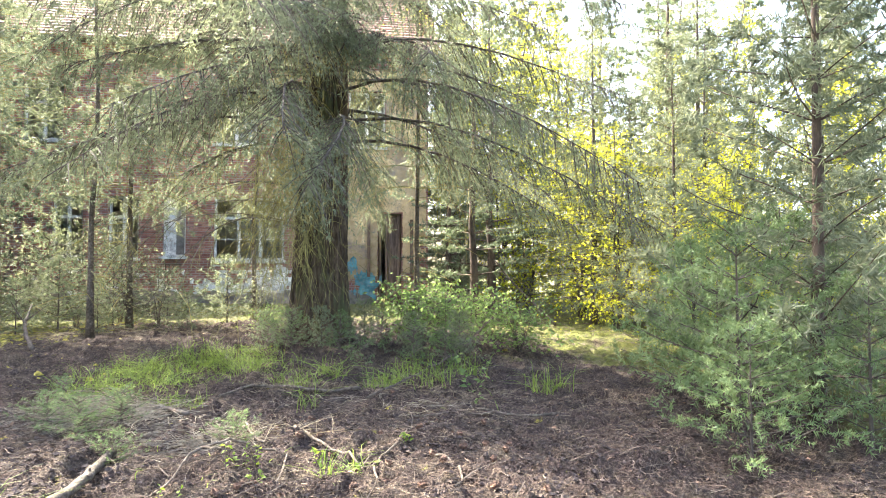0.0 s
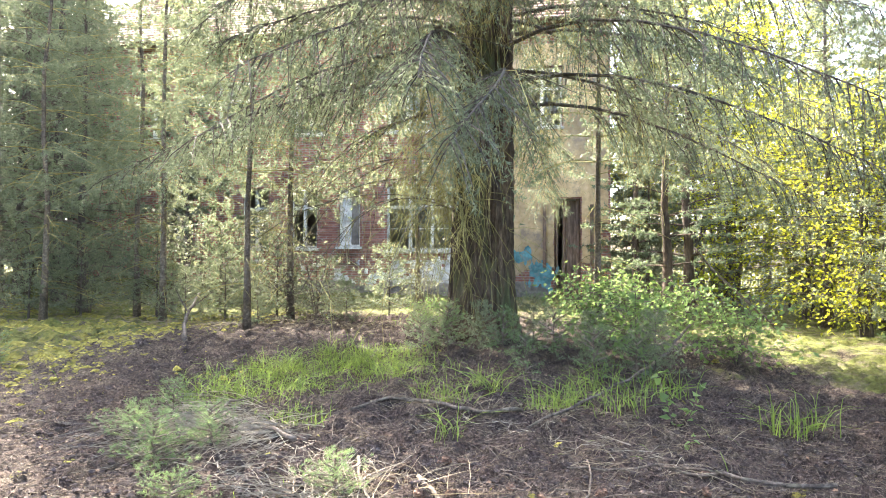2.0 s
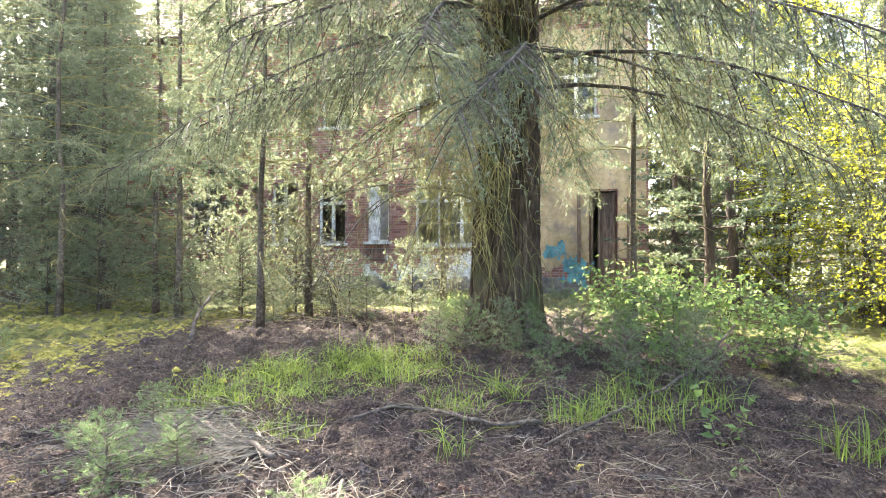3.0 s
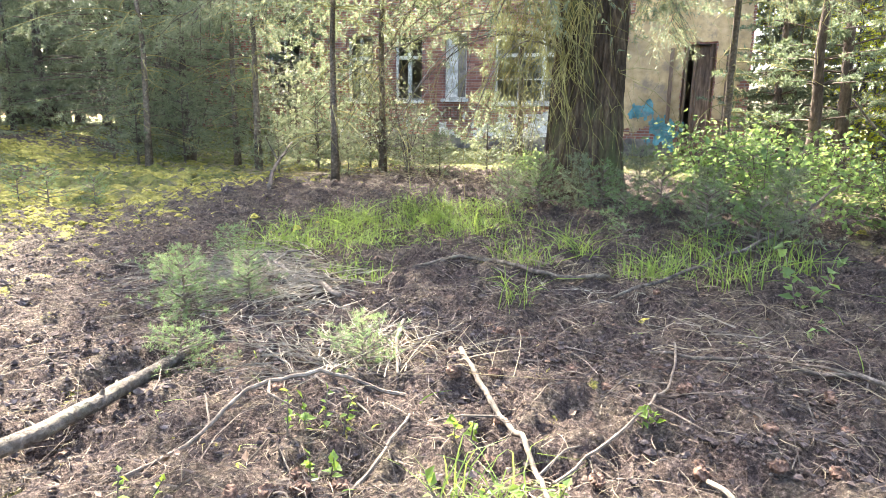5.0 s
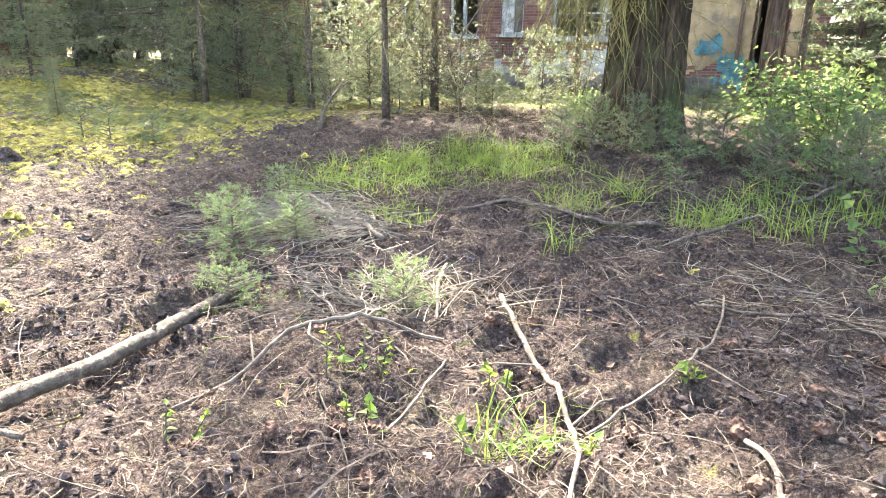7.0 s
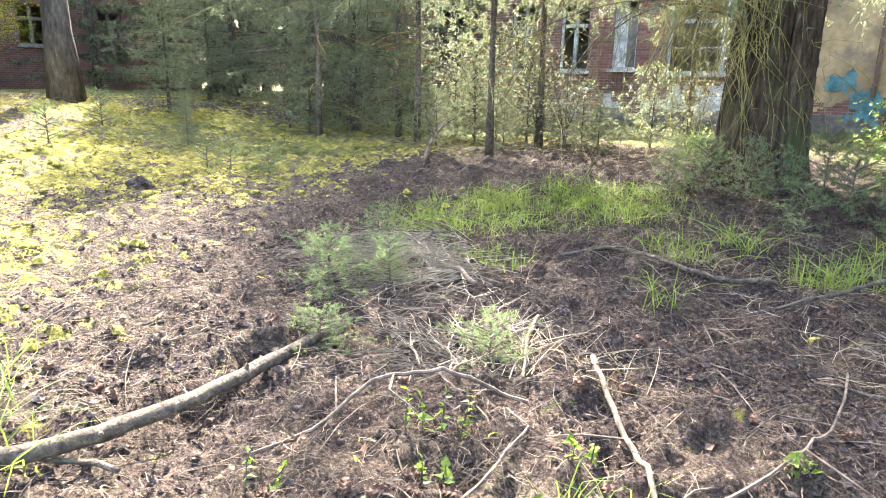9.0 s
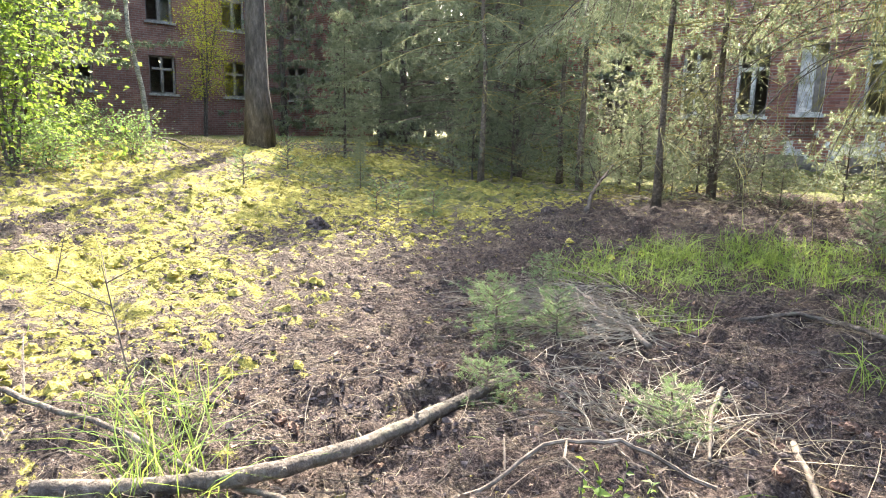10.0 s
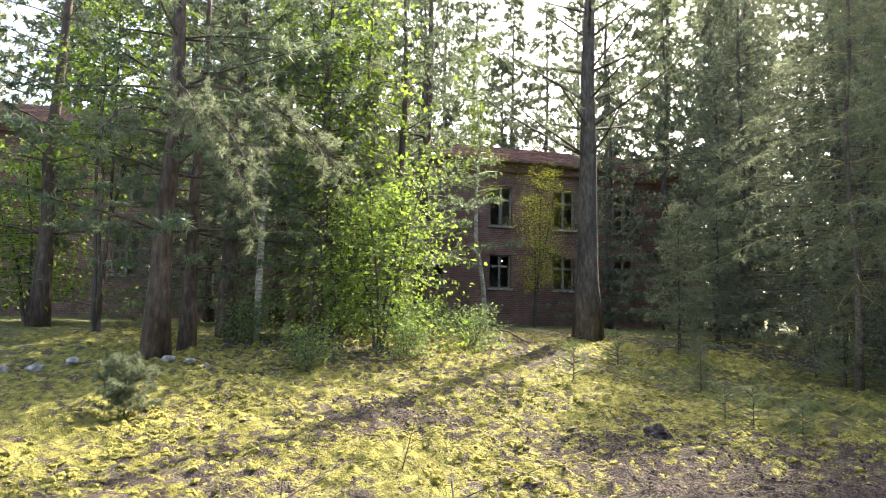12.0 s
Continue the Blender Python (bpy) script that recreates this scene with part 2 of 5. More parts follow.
M_ROOF = rough_mat("roof_tiles", (0.11, 0.060, 0.045), (0.22, 0.125, 0.095), (0.33, 0.22, 0.18), 7, 1.5, 0.8, 0.4, 0.02)
M_INSIDE = rough_mat("inner_plaster", (0.20, 0.19, 0.17), (0.30, 0.285, 0.26), (0.40, 0.38, 0.35), 5, 1, 0.9, 0.3)
M_STONE = rough_mat("pale_stone", (0.16, 0.15, 0.13), (0.30, 0.285, 0.26), (0.44, 0.42, 0.39), 12, 3, 0.9, 0.6, 0.02)
M_BRICK_PIECE, bnt, bp = nodes_of("single_brick")
brnd = bnt.nodes.new("ShaderNodeObjectInfo").outputs["Random"]
bgrain = noise_node(bnt, 35, 5, 0.65, coords_of(bnt))
bnt.links.new(mix_node(bnt, 1.0, ramp_node(bnt, brnd, ((0.05, (0.20, 0.085, 0.066)), (0.5, (0.30, 0.135, 0.10)), (0.95, (0.40, 0.22, 0.17)))),
                       ramp_node(bnt, bgrain, ((0.3, (0.6, 0.58, 0.56)), (0.7, (1.25, 1.22, 1.2)))), "MULTIPLY"), bp.inputs["Base Color"])
bp.inputs["Roughness"].default_value = 0.92
bump_node(bnt, bgrain, 0.6, 0.01, bp)
M_GLASS, gnt, gp = nodes_of("old_glass")
gp.inputs["Transmission Weight"].default_value, gp.inputs["Roughness"].default_value, gp.inputs["IOR"].default_value = 1.0, 0.06, 1.45
gp.inputs["Base Color"].default_value = (0.80, 0.84, 0.82, 1)

# ---- building blocks ----
class Geo:
    """Collects vertices and faces and makes one mesh of them."""
    def __init__(self):
        self.v, self.f, self.n = [], [], 0

    def add(self, verts, faces):
        self.v.append(np.asarray(verts, float).reshape(-1, 3))
        self.f.append(np.asarray(faces, int) + self.n)
        self.n += len(self.v[-1])
        return self

    def box(self, x0, x1, y0, y1, z0, z1):
        v = [(x, y, z) for x in (x0, x1) for y in (y0, y1) for z in (z0, z1)]
        return self.add(v, [(0, 1, 3, 2), (4, 6, 7, 5), (0, 4, 5, 1), (2, 3, 7, 6), (0, 2, 6, 4), (1, 5, 7, 3)])

    def tube(self, pts, radii, sides=6, wobble=0.0, rng=None):
        pts = np.asarray(pts, float)
        k = len(pts)
        tang = np.gradient(pts, axis=0)
        tang /= np.linalg.norm(tang, axis=1)[:, None] + 1e-9
        ref = np.array([0, 0, 1.0]) if abs(tang[0][2]) < 0.8 else np.array([1.0, 0, 0])
        a = np.cross(tang, ref)
        a /= np.linalg.norm(a, axis=1)[:, None] + 1e-9
        b = np.cross(tang, a)
        ang = np.arange(sides) * 2 * math.pi / sides
        r = np.asarray(radii, float)[:, None] * np.ones((k, sides))
        if wobble:
            r = r * (1 + wobble * (rng.random((k, sides)) - 0.5))
        v = pts[:, None] + r[:, :, None] * (a[:, None] * np.cos(ang)[None, :, None] + b[:, None] * np.sin(ang)[None, :, None])
        i, j = np.meshgrid(np.arange(k - 1), np.arange(sides), indexing="ij")
        j2 = (j + 1) % sides
        f = np.stack([i * sides + j, i * sides + j2, (i + 1) * sides + j2, (i + 1) * sides + j], -1).reshape(-1, 4)
        self.add(v, f)
        if sides >= 4:
            c = self.n
            self.add([pts[0], pts[-1]], np.zeros((0, 4), int))
            base = c - k * sides
            for j in range(0, sides):
                self.f.append(np.array([(c, base + (j + 1) % sides, base + j)]))
                e = base + (k - 1) * sides
                self.f.append(np.array([(c + 1, e + j, e + (j + 1) % sides)]))
        return self

    def mesh(self, name, material, smooth=False):
        v = np.concatenate(self.v)
        loops, sizes = [], []
        for f in self.f:
            if len(f):
                loops.append(f.ravel())
                sizes.append(np.full(len(f), f.shape[1]))
        loops, sizes = np.concatenate(loops), np.concatenate(sizes)
        me = bpy.data.meshes.new(name)
        me.vertices.add(len(v))
        me.vertices.foreach_set("co", v.ravel())
        me.loops.add(len(loops))
        me.loops.foreach_set("vertex_index", loops)
        me.polygons.add(len(sizes))
        me.polygons.foreach_set("loop_start", np.concatenate([[0], np.cumsum(sizes)[:-1]]))
        me.polygons.foreach_set("use_smooth", np.full(len(sizes), smooth))
        me.update(calc_edges=True)
        me.validate()
        me.materials.append(material)
        return me


def part(name, geo, material, parent=None, label="", smooth=False):
    ob = new(name, geo.mesh(name, material, smooth))
    ob.parent = parent
    return tagged(ob, label)


def thing(name, m, label, category, group="", kind=""):
    ob = new(name)
    ob.matrix_world = m
    return tagged(ob, label, category, group, kind)


def smoothstep(a, b, x):
    t = np.clip((x - a) / (b - a), 0, 1)
    return t * t * (3 - 2 * t)


# smooth value noise on arrays
LATTICE = np.random.RandomState(7).rand(256, 256)


def vnoise(x, y):
    xi, yi = np.floor(x).astype(int), np.floor(y).astype(int)
    u, v = x - xi, y - yi
    u, v = u * u * (3 - 2 * u), v * v * (3 - 2 * v)
    g = lambda i, j: LATTICE[i % 256, j % 256]
    return (g(xi, yi) * (1 - u) + g(xi + 1, yi) * u) * (1 - v) + (g(xi, yi + 1) * (1 - u) + g(xi + 1, yi + 1) * u) * v - 0.5


def moss_edge(y):
    return np.interp(y, [0, 5, 6.4, 8.5, 11, 13, 15], [-0.2, -0.35, -1.5, -3.0, -3.5, -3.0, -2.2])


def moss_amount(x, y):
    return smoothstep(2.2, -1.2, x - moss_edge(y)) * smoothstep(-30, -18, x) * (0.80 + 0.75 * vnoise(x * 0.55 + 11, y * 0.55))


def base_height(x, y):
    front = 0.22 * smoothstep(8.5, 12.5, y) * (1 - smoothstep(2.5, 5.5, x))
    return np.maximum(front, 0.80 * smoothstep(4, 13, -x))


def ground_height(x, y):
    x, y = np.asarray(x, float), np.asarray(y, float)
    near = smoothstep(26, 16, np.hypot(x + 1, y - 7))
    dirt = 1 - moss_amount(x, y)
    h = base_height(x, y) + 0.07 * vnoise(x * 0.6, y * 0.6) * near
    ridge = np.exp(-((y - 11.2 - 0.25 * x) / 0.9) ** 2) * smoothstep(-3.8, -2.2, x) * smoothstep(1.2, -0.2, x)
    h = h + 0.10 * ridge
    h = h + near * dirt * (0.17 * np.abs(vnoise(x * 2.3 + 9, y * 2.3)) + 0.12 * np.abs(vnoise(x * 5.1, y * 5.1 + 3)) + 0.085 * vnoise(x * 8.3, y * 8.3) + 0.065 * vnoise(x * 17, y * 17 + 5) + 0.035 * vnoise(x * 31 + 2, y * 31) - 0.066)
    h = h - 0.045 * np.exp(-((x - 0.60) / 0.14) ** 2) * smoothstep(4.4, 4.8, y) * smoothstep(6.8, 6.4, y)
    lump = vnoise(x * 4.0 + 40, y * 4.0)
    h = h + near * (1 - dirt) * (0.15 * np.maximum(lump, -0.12) + 0.10 * np.maximum(vnoise(x * 8.5, y * 8.5 + 17), -0.2) + 0.04 * vnoise(x * 15, y * 15))
    return h


def on_ground(x, y, lift=0.0):
    return float(ground_height(x, y)) + lift


def unit(v):
    return v / (np.linalg.norm(v, axis=-1, keepdims=True) + 1e-9)


def needles(geo, base, way, length, count, size, width, rng, spread=0.9, droop=0.0):
    """Needles round twigs: base (T,3), way (T,3), length (T,)."""
    t = len(base)
    s = rng.random((t, count)) ** 0.9
    rnd = rng.normal(size=(t, count, 3))
    d = way[:, None]
    side = unit(rnd - (rnd * d).sum(-1, keepdims=True) * d)
    out = unit(d * (1 - spread * 0.55) + side * spread)
    out[..., 2] -= droop
    p = base[:, None] + d * (s * length[:, None])[..., None]
    w = unit(np.cross(out, rng.normal(size=(t, count, 3))))
    nl = size * (0.7 + 0.6 * rng.random((t, count)))[..., None]
    v = np.stack([p - w * width / 2, p + w * width / 2, p + out * nl], 2).reshape(-1, 3)
    geo.add(v, np.arange(len(v)).reshape(-1, 3))


def leaves(geo, p, way, size, rng):
    """Leaves at points p (N,3): each a kite folded on its midrib."""
    n = len(p)
    d = unit(way + rng.normal(size=(n, 3)) * 0.7 + np.array([0, 0, -0.25]))
    up = np.array([0, 0, 1.0]) + rng.normal(size=(n, 3)) * 0.55
    w = unit(np.cross(d, up))
    nrm = np.cross(w, d)
    s = (size * (0.55 + 0.8 * rng.random(n)))[:, None]
    tip = p + d * s - nrm * s * 0.12
    l, r = p + d * s * 0.42 + w * s * 0.36 + nrm * s * 0.08, p + d * s * 0.42 - w * s * 0.36 + nrm * s * 0.08
    v = np.stack([p, l, tip, r], 1).reshape(-1, 3)
    i = np.arange(n)[:, None] * 4
    geo.add(v, np.concatenate([i + np.array([[0, 2, 1]]), i + np.array([[0, 3, 2]])]))


# ---- ground ----
def spaced(lo, a, b, hi, step, reach):
    """Lines that lie close from a to b, twice as far apart out to lo and hi, and ever wider beyond."""
    inner = np.concatenate([np.arange(lo, a, 2 * step), np.arange(a, b, step), np.arange(b, hi + step, 2 * step)])
    lo, hi = inner[0], inner[-1]
    outer = np.cumsum(0.12 * 1.22 ** np.arange(40))
    outer = outer[outer < reach]
    return np.concatenate([lo - outer[::-1], inner, hi + outer])


def build_ground():
    xs, ys = spaced(-11.0, -3.4, 4.4, 6.4, 0.030, 900), spaced(0.6, 4.4, 9.6, 15.0, 0.030, 900)
    gx, gy = np.meshgrid(xs, ys, indexing="ij")
    v = np.stack([gx, gy, ground_height(gx, gy)], -1).reshape(-1, 3)
    nx, ny = len(xs), len(ys)
    i, j = np.meshgrid(np.arange(nx - 1), np.arange(ny - 1), indexing="ij")
    f = np.stack([i * ny + j, (i + 1) * ny + j, (i + 1) * ny + j + 1, i * ny + j + 1], -1).reshape(-1, 4)
    ob = part("ground", Geo().add(v, f), M_GROUND, None, "", True)
    x, y = v[:, 0], v[:, 1]
    for name, values in (("moss", moss_amount(x, y)),
                         ("green", np.clip(0.8 * smoothstep(4.6, 7.0, x) + 0.5 * smoothstep(3.4, 4.6, x) * smoothstep(9, 11, y) + 0.75 * smoothstep(8.6, 10.6, y) * smoothstep(-2.0, -4.0, x) * smoothstep(-10, -8, x) + smoothstep(14.0, 17.0, y) + smoothstep(-11, -15, x) + smoothstep(1.5, -1.0, y), 0, 1) * 0.8)):
        a = ob.data.attributes.new(name, "FLOAT", "POINT")
        a.data.foreach_set("value", values.astype(np.float32))
    return tagged(ob, "churned brown forest soil passing into yellow-green moss", "ground", kind="structure")


build_ground()


# ---- houses ----
def wall_face(geo, x0, x1, y0, y1, z0, z1, holes):
    """A wall from x0 to x1, y0 to y1 thick, with rectangular holes (xa, xb, za, zb)."""
    xs = sorted({x0, x1, *[h[0] for h in holes], *[h[1] for h in holes]})
    for a, b in zip(xs, xs[1:]):
        cut = sorted((h[2], h[3]) for h in holes if h[0] <= a and h[1] >= b)
        z = z0
        for za, zb in cut:
            if za > z:
                geo.box(a, b, y0, y1, z, za)
            z = zb
        if z < z1:
            geo.box(a, b, y0, y1, z, z1)


def window(house, hole, y, lights, transom=None, bar=None, glazed=(), depth=0.14, sill=True, material=None):
    """A window in the hole (xa, xb, za, zb) of a wall whose outer face is at y."""
    xa, xb, za, zb = hole
    w = new("window")
    w.parent = house
    yy = y + depth
    fr = material or M_PAINT
    g = Geo()
    g.box(xa, xa + 0.07, yy, yy + 0.09, za, zb).box(xb - 0.07, xb, yy, yy + 0.09, za, zb)
    g.box(xa + 0.07, xb - 0.07, yy, yy + 0.09, zb - 0.07, zb).box(xa + 0.07, xb - 0.07, yy, yy + 0.09, za, za + 0.07)
    part("window_frame", g, fr, w)
    edges = [xa + 0.07 + (xb - xa - 0.14) * k / lights for k in range(lights + 1)]
    for k in range(1, lights):
        part("mullion", Geo().box(edges[k] - 0.055, edges[k] + 0.055, yy - 0.02, yy + 0.08, za + 0.07, zb - 0.07), fr, w)
    if transom:
        for k in range(lights):
            part("transom", Geo().box(edges[k] + 0.055, edges[k + 1] - 0.055, yy - 0.03, yy + 0.08, transom - 0.05, transom + 0.05), fr, w)
    if bar:
        for k in range(lights):
            part("glazing_bar", Geo().box(edges[k] + 0.055, edges[k + 1] - 0.055, yy + 0.01, yy + 0.05, bar - 0.02, bar + 0.02), fr, w)
    for k, z_low, z_high in glazed:
        part("pane", Geo().box(edges[k] + 0.05, edges[k + 1] - 0.05, yy + 0.035, yy + 0.042, z_low, z_high), M_GLASS, w).visible_shadow = False
    if sill:
        part("window_sill", Geo().box(xa - 0.08, xb + 0.08, y - 0.09, y + depth, za - 0.09, za - 0.003), M_PAINT if material is None else M_STONE, w)
    return w


def plaster(house, name, material, x0, x1, z0, z1, y, keep, label, holes=(), cell=0.06, thick=0.022):
    """A skin of plaster with a ragged edge: keep(x, z) above zero is where it has not fallen off."""
    nx, nz = int((x1 - x0) / cell), int((z1 - z0) / cell)
    xs, zs = x0 + (np.arange(nx) + 0.5) * cell, z0 + (np.arange(nz) + 0.5) * cell
    gx, gz = np.meshgrid(xs, zs, indexing="ij")
    on = keep(gx, gz) > 0
    for xa, xb, za, zb in holes:
        on &= ~((gx > xa - 0.05) & (gx < xb + 0.05) & (gz > za - 0.05) & (gz < zb + 0.05))
    vx, vz = np.meshgrid(x0 + np.arange(nx + 1) * cell, z0 + np.arange(nz + 1) * cell, indexing="ij")
    jx, jz = vnoise(vx * 19, vz * 19) * cell * 0.8, vnoise(vx * 19 + 50, vz * 19) * cell * 0.8
    bulge = 0.012 * vnoise(vx * 1.3, vz * 1.3)
    v = np.stack([vx + jx, np.full_like(vx, y - thick) - bulge, vz + jz], -1).reshape(-1, 3)
    i, j = np.nonzero(on)
    f = np.stack([i * (nz + 1) + j, (i + 1) * (nz + 1) + j, (i + 1) * (nz + 1) + j + 1, i * (nz + 1) + j + 1], -1)
    ob = part(name, Geo().add(v, f), material, house, label)
    s = ob.modifiers.new("thickness", "SOLIDIFY")
    s.thickness, s.offset = thick + 0.01, -1
    return ob


def tiled_roof(house, x0, x1, y_eave, y_ridge, z_eave, z_ridge, rows, name="roof"):
    roof = new(name)
    roof.parent = house
    for k in range(rows):
        a, b = k / rows, (k + 1.25) / rows
        ya, yb = y_eave + (y_ridge - y_eave) * a, y_eave + (y_ridge - y_eave) * min(b, 1)
        za, zb = z_eave + (z_ridge - z_eave) * a, z_eave + (z_ridge - z_eave) * min(b, 1)
        v = [(x, yy, zz + dz) for x in (x0, x1) for yy, zz in ((ya, za), (yb, zb)) for dz in (0.05, 0.11)]
        v = [(p[0], p[1], p[2] + (0.035 if i % 4 < 2 else -0.03)) for i, p in enumerate(v)]
        part("tile_course", Geo().add(v, [(0, 1, 3, 2), (4, 6, 7, 5), (0, 4, 5, 1), (2, 3, 7, 6), (0, 2, 6, 4), (1, 5, 7, 3)]), M_ROOF, roof)
    return roof


def brick_house():
    Y, X0, X1, GZ, EAVE = 24.4, -15.0, 4.45, -0.2, 9.2
    h = thing("brick_house", pose(0, 0, 0), "derelict two-storey red brick house with fallen ochre plaster", "house")
    low = [(-3.0, -0.62, 1.73, 3.92), (-4.72, -3.95, 1.85, 3.92), (-6.5, -5.5, 1.80, 3.92), (-8.3, -7.3, 1.80, 3.92), (-11.5, -10.2, 1.80, 3.92), (2.66, 3.50, 0.15, 3.40)]
    high = [(-3.0, -1.6, 5.8, 7.8), (-6.4, -5.2, 5.8, 7.8), (-9.3, -8.0, 5.8, 7.8), (-12.5, -11.2, 5.8, 7.8), (1.6, 2.9, 5.8, 7.8)]
    g = Geo()
    wall_face(g, X0, X1, Y, Y + 0.42, GZ, EAVE, low + high)
    front = part("wall", g, M_BRICK, h)
    part("side_wall", Geo().box(X1 - 0.42, X1, Y + 0.42, Y + 11, GZ, EAVE), M_BRICK, h)
    part("side_wall", Geo().box(X0, X0 + 0.42, Y + 0.42, Y + 11, GZ, EAVE), M_BRICK, h)
    part("rear_wall", Geo().box(X0 + 0.42, X1 - 0.42, Y + 10.6, Y + 11, GZ, EAVE), M_BRICK, h)
    part("inner_wall", Geo().box(X0 + 0.42, X1 - 0.42, Y + 5.0, Y + 5.2, GZ, EAVE), M_INSIDE, h)
    part("storey_floor", Geo().box(X0 + 0.42, X1 - 0.42, Y + 0.42, Y + 5.0, 4.75, 5.0), M_INSIDE, h)
    part("room_floor", Geo().box(X0 + 0.42, X1 - 0.42, Y + 0.42, Y + 5.0, 0.55, 0.75), M_TIMBER, h)
    part("attic_floor", Geo().box(X0 + 0.42, X1 - 0.42, Y + 0.42, Y + 10.6, EAVE - 0.25, EAVE - 0.02), M_INSIDE, h)
    part("eave_board", Geo().box(X0 - 0.3, X1 + 0.3, Y - 0.45, Y - 0.02, EAVE - 0.02, EAVE + 0.10), M_TIMBER, h)
    tiled_roof(h, X0 - 0.4, X1 + 0.4, Y - 0.6, Y + 5.5, EAVE - 0.1, EAVE + 4.6, 24)
    tiled_roof(h, X0 - 0.4, X1 + 0.4, Y + 11.6, Y + 5.5, EAVE - 0.1, EAVE + 4.6, 12)
    for x in (X0 + 0.2, X1 - 0.2):
        part("gable", Geo().add([(x + d, yy, zz) for d in (-0.18, 0.18) for yy, zz in ((Y, EAVE), (Y + 11, EAVE), (Y + 5.5, EAVE + 4.4))], [(0, 1, 2), (3, 5, 4)]).add([(x + d, yy, zz) for d in (-0.18, 0.18) for yy, zz in ((Y, EAVE), (Y + 5.5, EAVE + 4.4), (Y + 11, EAVE))], [(0, 1, 4, 3), (1, 2, 5, 4)]), M_BRICK, h)
    # windows
    window(h, low[0], Y, 3, 3.2, 2.46, ((1, 1.80, 3.15), (2, 1.80, 2.44), (0, 2.48, 3.15)), 0.06)
    w = window(h, low[1], Y, 1, None, None, (), 0.16)
    part("board", Geo().box(-4.65, -4.32, Y + 0.20, Y + 0.24, 1.92, 3.85), M_WHITE, w, "pale flaking board")
    part("board", Geo().box(-4.31, -4.02, Y + 0.22, Y + 0.25, 1.92, 3.55), M_GREY, w)
    for hole in low[2:5]:
        window(h, hole, Y, 2, 3.2, None, ((0, 1.9, 3.15),), 0.14)
    for hole in high:
        window(h, hole, Y, 2, 7.1, None, ((1, 5.9, 7.05),), 0.14)
    # cellar grille
    gr = new("cellar_grille")
    gr.parent = h
    part("grille_frame", Geo().box(-4.75, -4.05, Y - 0.03, Y - 0.002, 1.22, 1.27).box(-4.75, -4.05, Y - 0.03, Y - 0.002, 1.55, 1.60), M_TIMBER, gr)
    for k in range(6):
        part("grille_bar", Geo().box(-4.72 + k * 0.12, -4.69 + k * 0.12, Y - 0.025, Y - 0.004, 1.27, 1.55), M_TIMBER, gr)
    # doorway with posts
    d = new("doorway")
    d.parent = h
    for xa, wd, top, mat, lean in ((2.66, 0.10, 3.40, M_TIMBER, 0.0), (2.92, 0.10, 3.38, M_TIMBER, 0.03), (3.38, 0.11, 3.40, M_TIMBER, -0.02)):
        part("door_post", Geo().tube([(xa + wd / 2, Y + 0.12, 0.0), (xa + wd / 2 + lean, Y + 0.10, top)], [wd / 2 * 1.3] * 2, 4), mat, d)
    part("door_leaf", Geo().box(3.06, 3.36, Y + 0.12, Y + 0.16, 0.15, 3.35), M_TIMBER, d, "dark broken door leaf")
    for xa, z0, z1 in ((2.28, 1.15, 3.3), (3.80, 1.25, 3.2)):
        part("wall_post", Geo().box(xa, xa + 0.11, Y - 0.09, Y - 0.03, z0, z1), M_TIMBER, d)
    # plaster
    holes = low + high
    plaster(h, "ochre_plaster", M_TAN, 0.9, 4.42, 0.7, 8.6, Y,
            lambda x, z: np.minimum(np.minimum((x - 1.05) * 1.6, (z - 1.25) * 1.2), (4.2 - x) * 1.5 + 0.35 * (z > 2.6)) + 0.9 * vnoise(x * 1.6, z * 1.6) + 0.5 * vnoise(x * 5, z * 5) + 0.12, "stained ochre plaster with ragged edges", holes)
    plaster(h, "whitewashed_plaster", M_WHITE, -9.0, -0.2, 0.25, 1.62, Y,
            lambda x, z: 0.9 * vnoise(x * 1.5 + 4, z * 2.2) + 0.8 * vnoise(x * 4, z * 5) - 0.20 + 0.30 * smoothstep(-4.2, -2.6, x) - 0.20 * (z < 0.55) - 0.3 * (z > 1.4), "peeling whitewashed plaster", holes)
    plaster(h, "grey_plinth", M_GREY, X0, X1, GZ, 0.75, Y, lambda x, z: 0.62 - z + 0.5 * vnoise(x * 2, z * 3), "crumbling grey render plinth", holes, 0.08, 0.035)
    plaster(h, "graffiti", M_TEAL, 1.1, 3.3, 0.2, 2.0, Y - 0.04,
            lambda x, z: np.maximum(0.22 - np.hypot((x - 1.62) / 1.9, (z - 1.58)) , 0.42 - np.hypot((x - 2.25) / 1.0, (z - 0.85) / 1.2)) + 0.35 * vnoise(x * 5, z * 5) + 0.3 * vnoise(x * 14, z * 3), "turquoise spray-painted patch", (), 0.03, 0.006)
    # single bricks beside and below the windows
    rng = random.Random(5)
    one = Geo().box(-0.122, 0.122, -0.012, 0.004, -0.036, 0.036).mesh("brick", M_BRICK_PIECE)
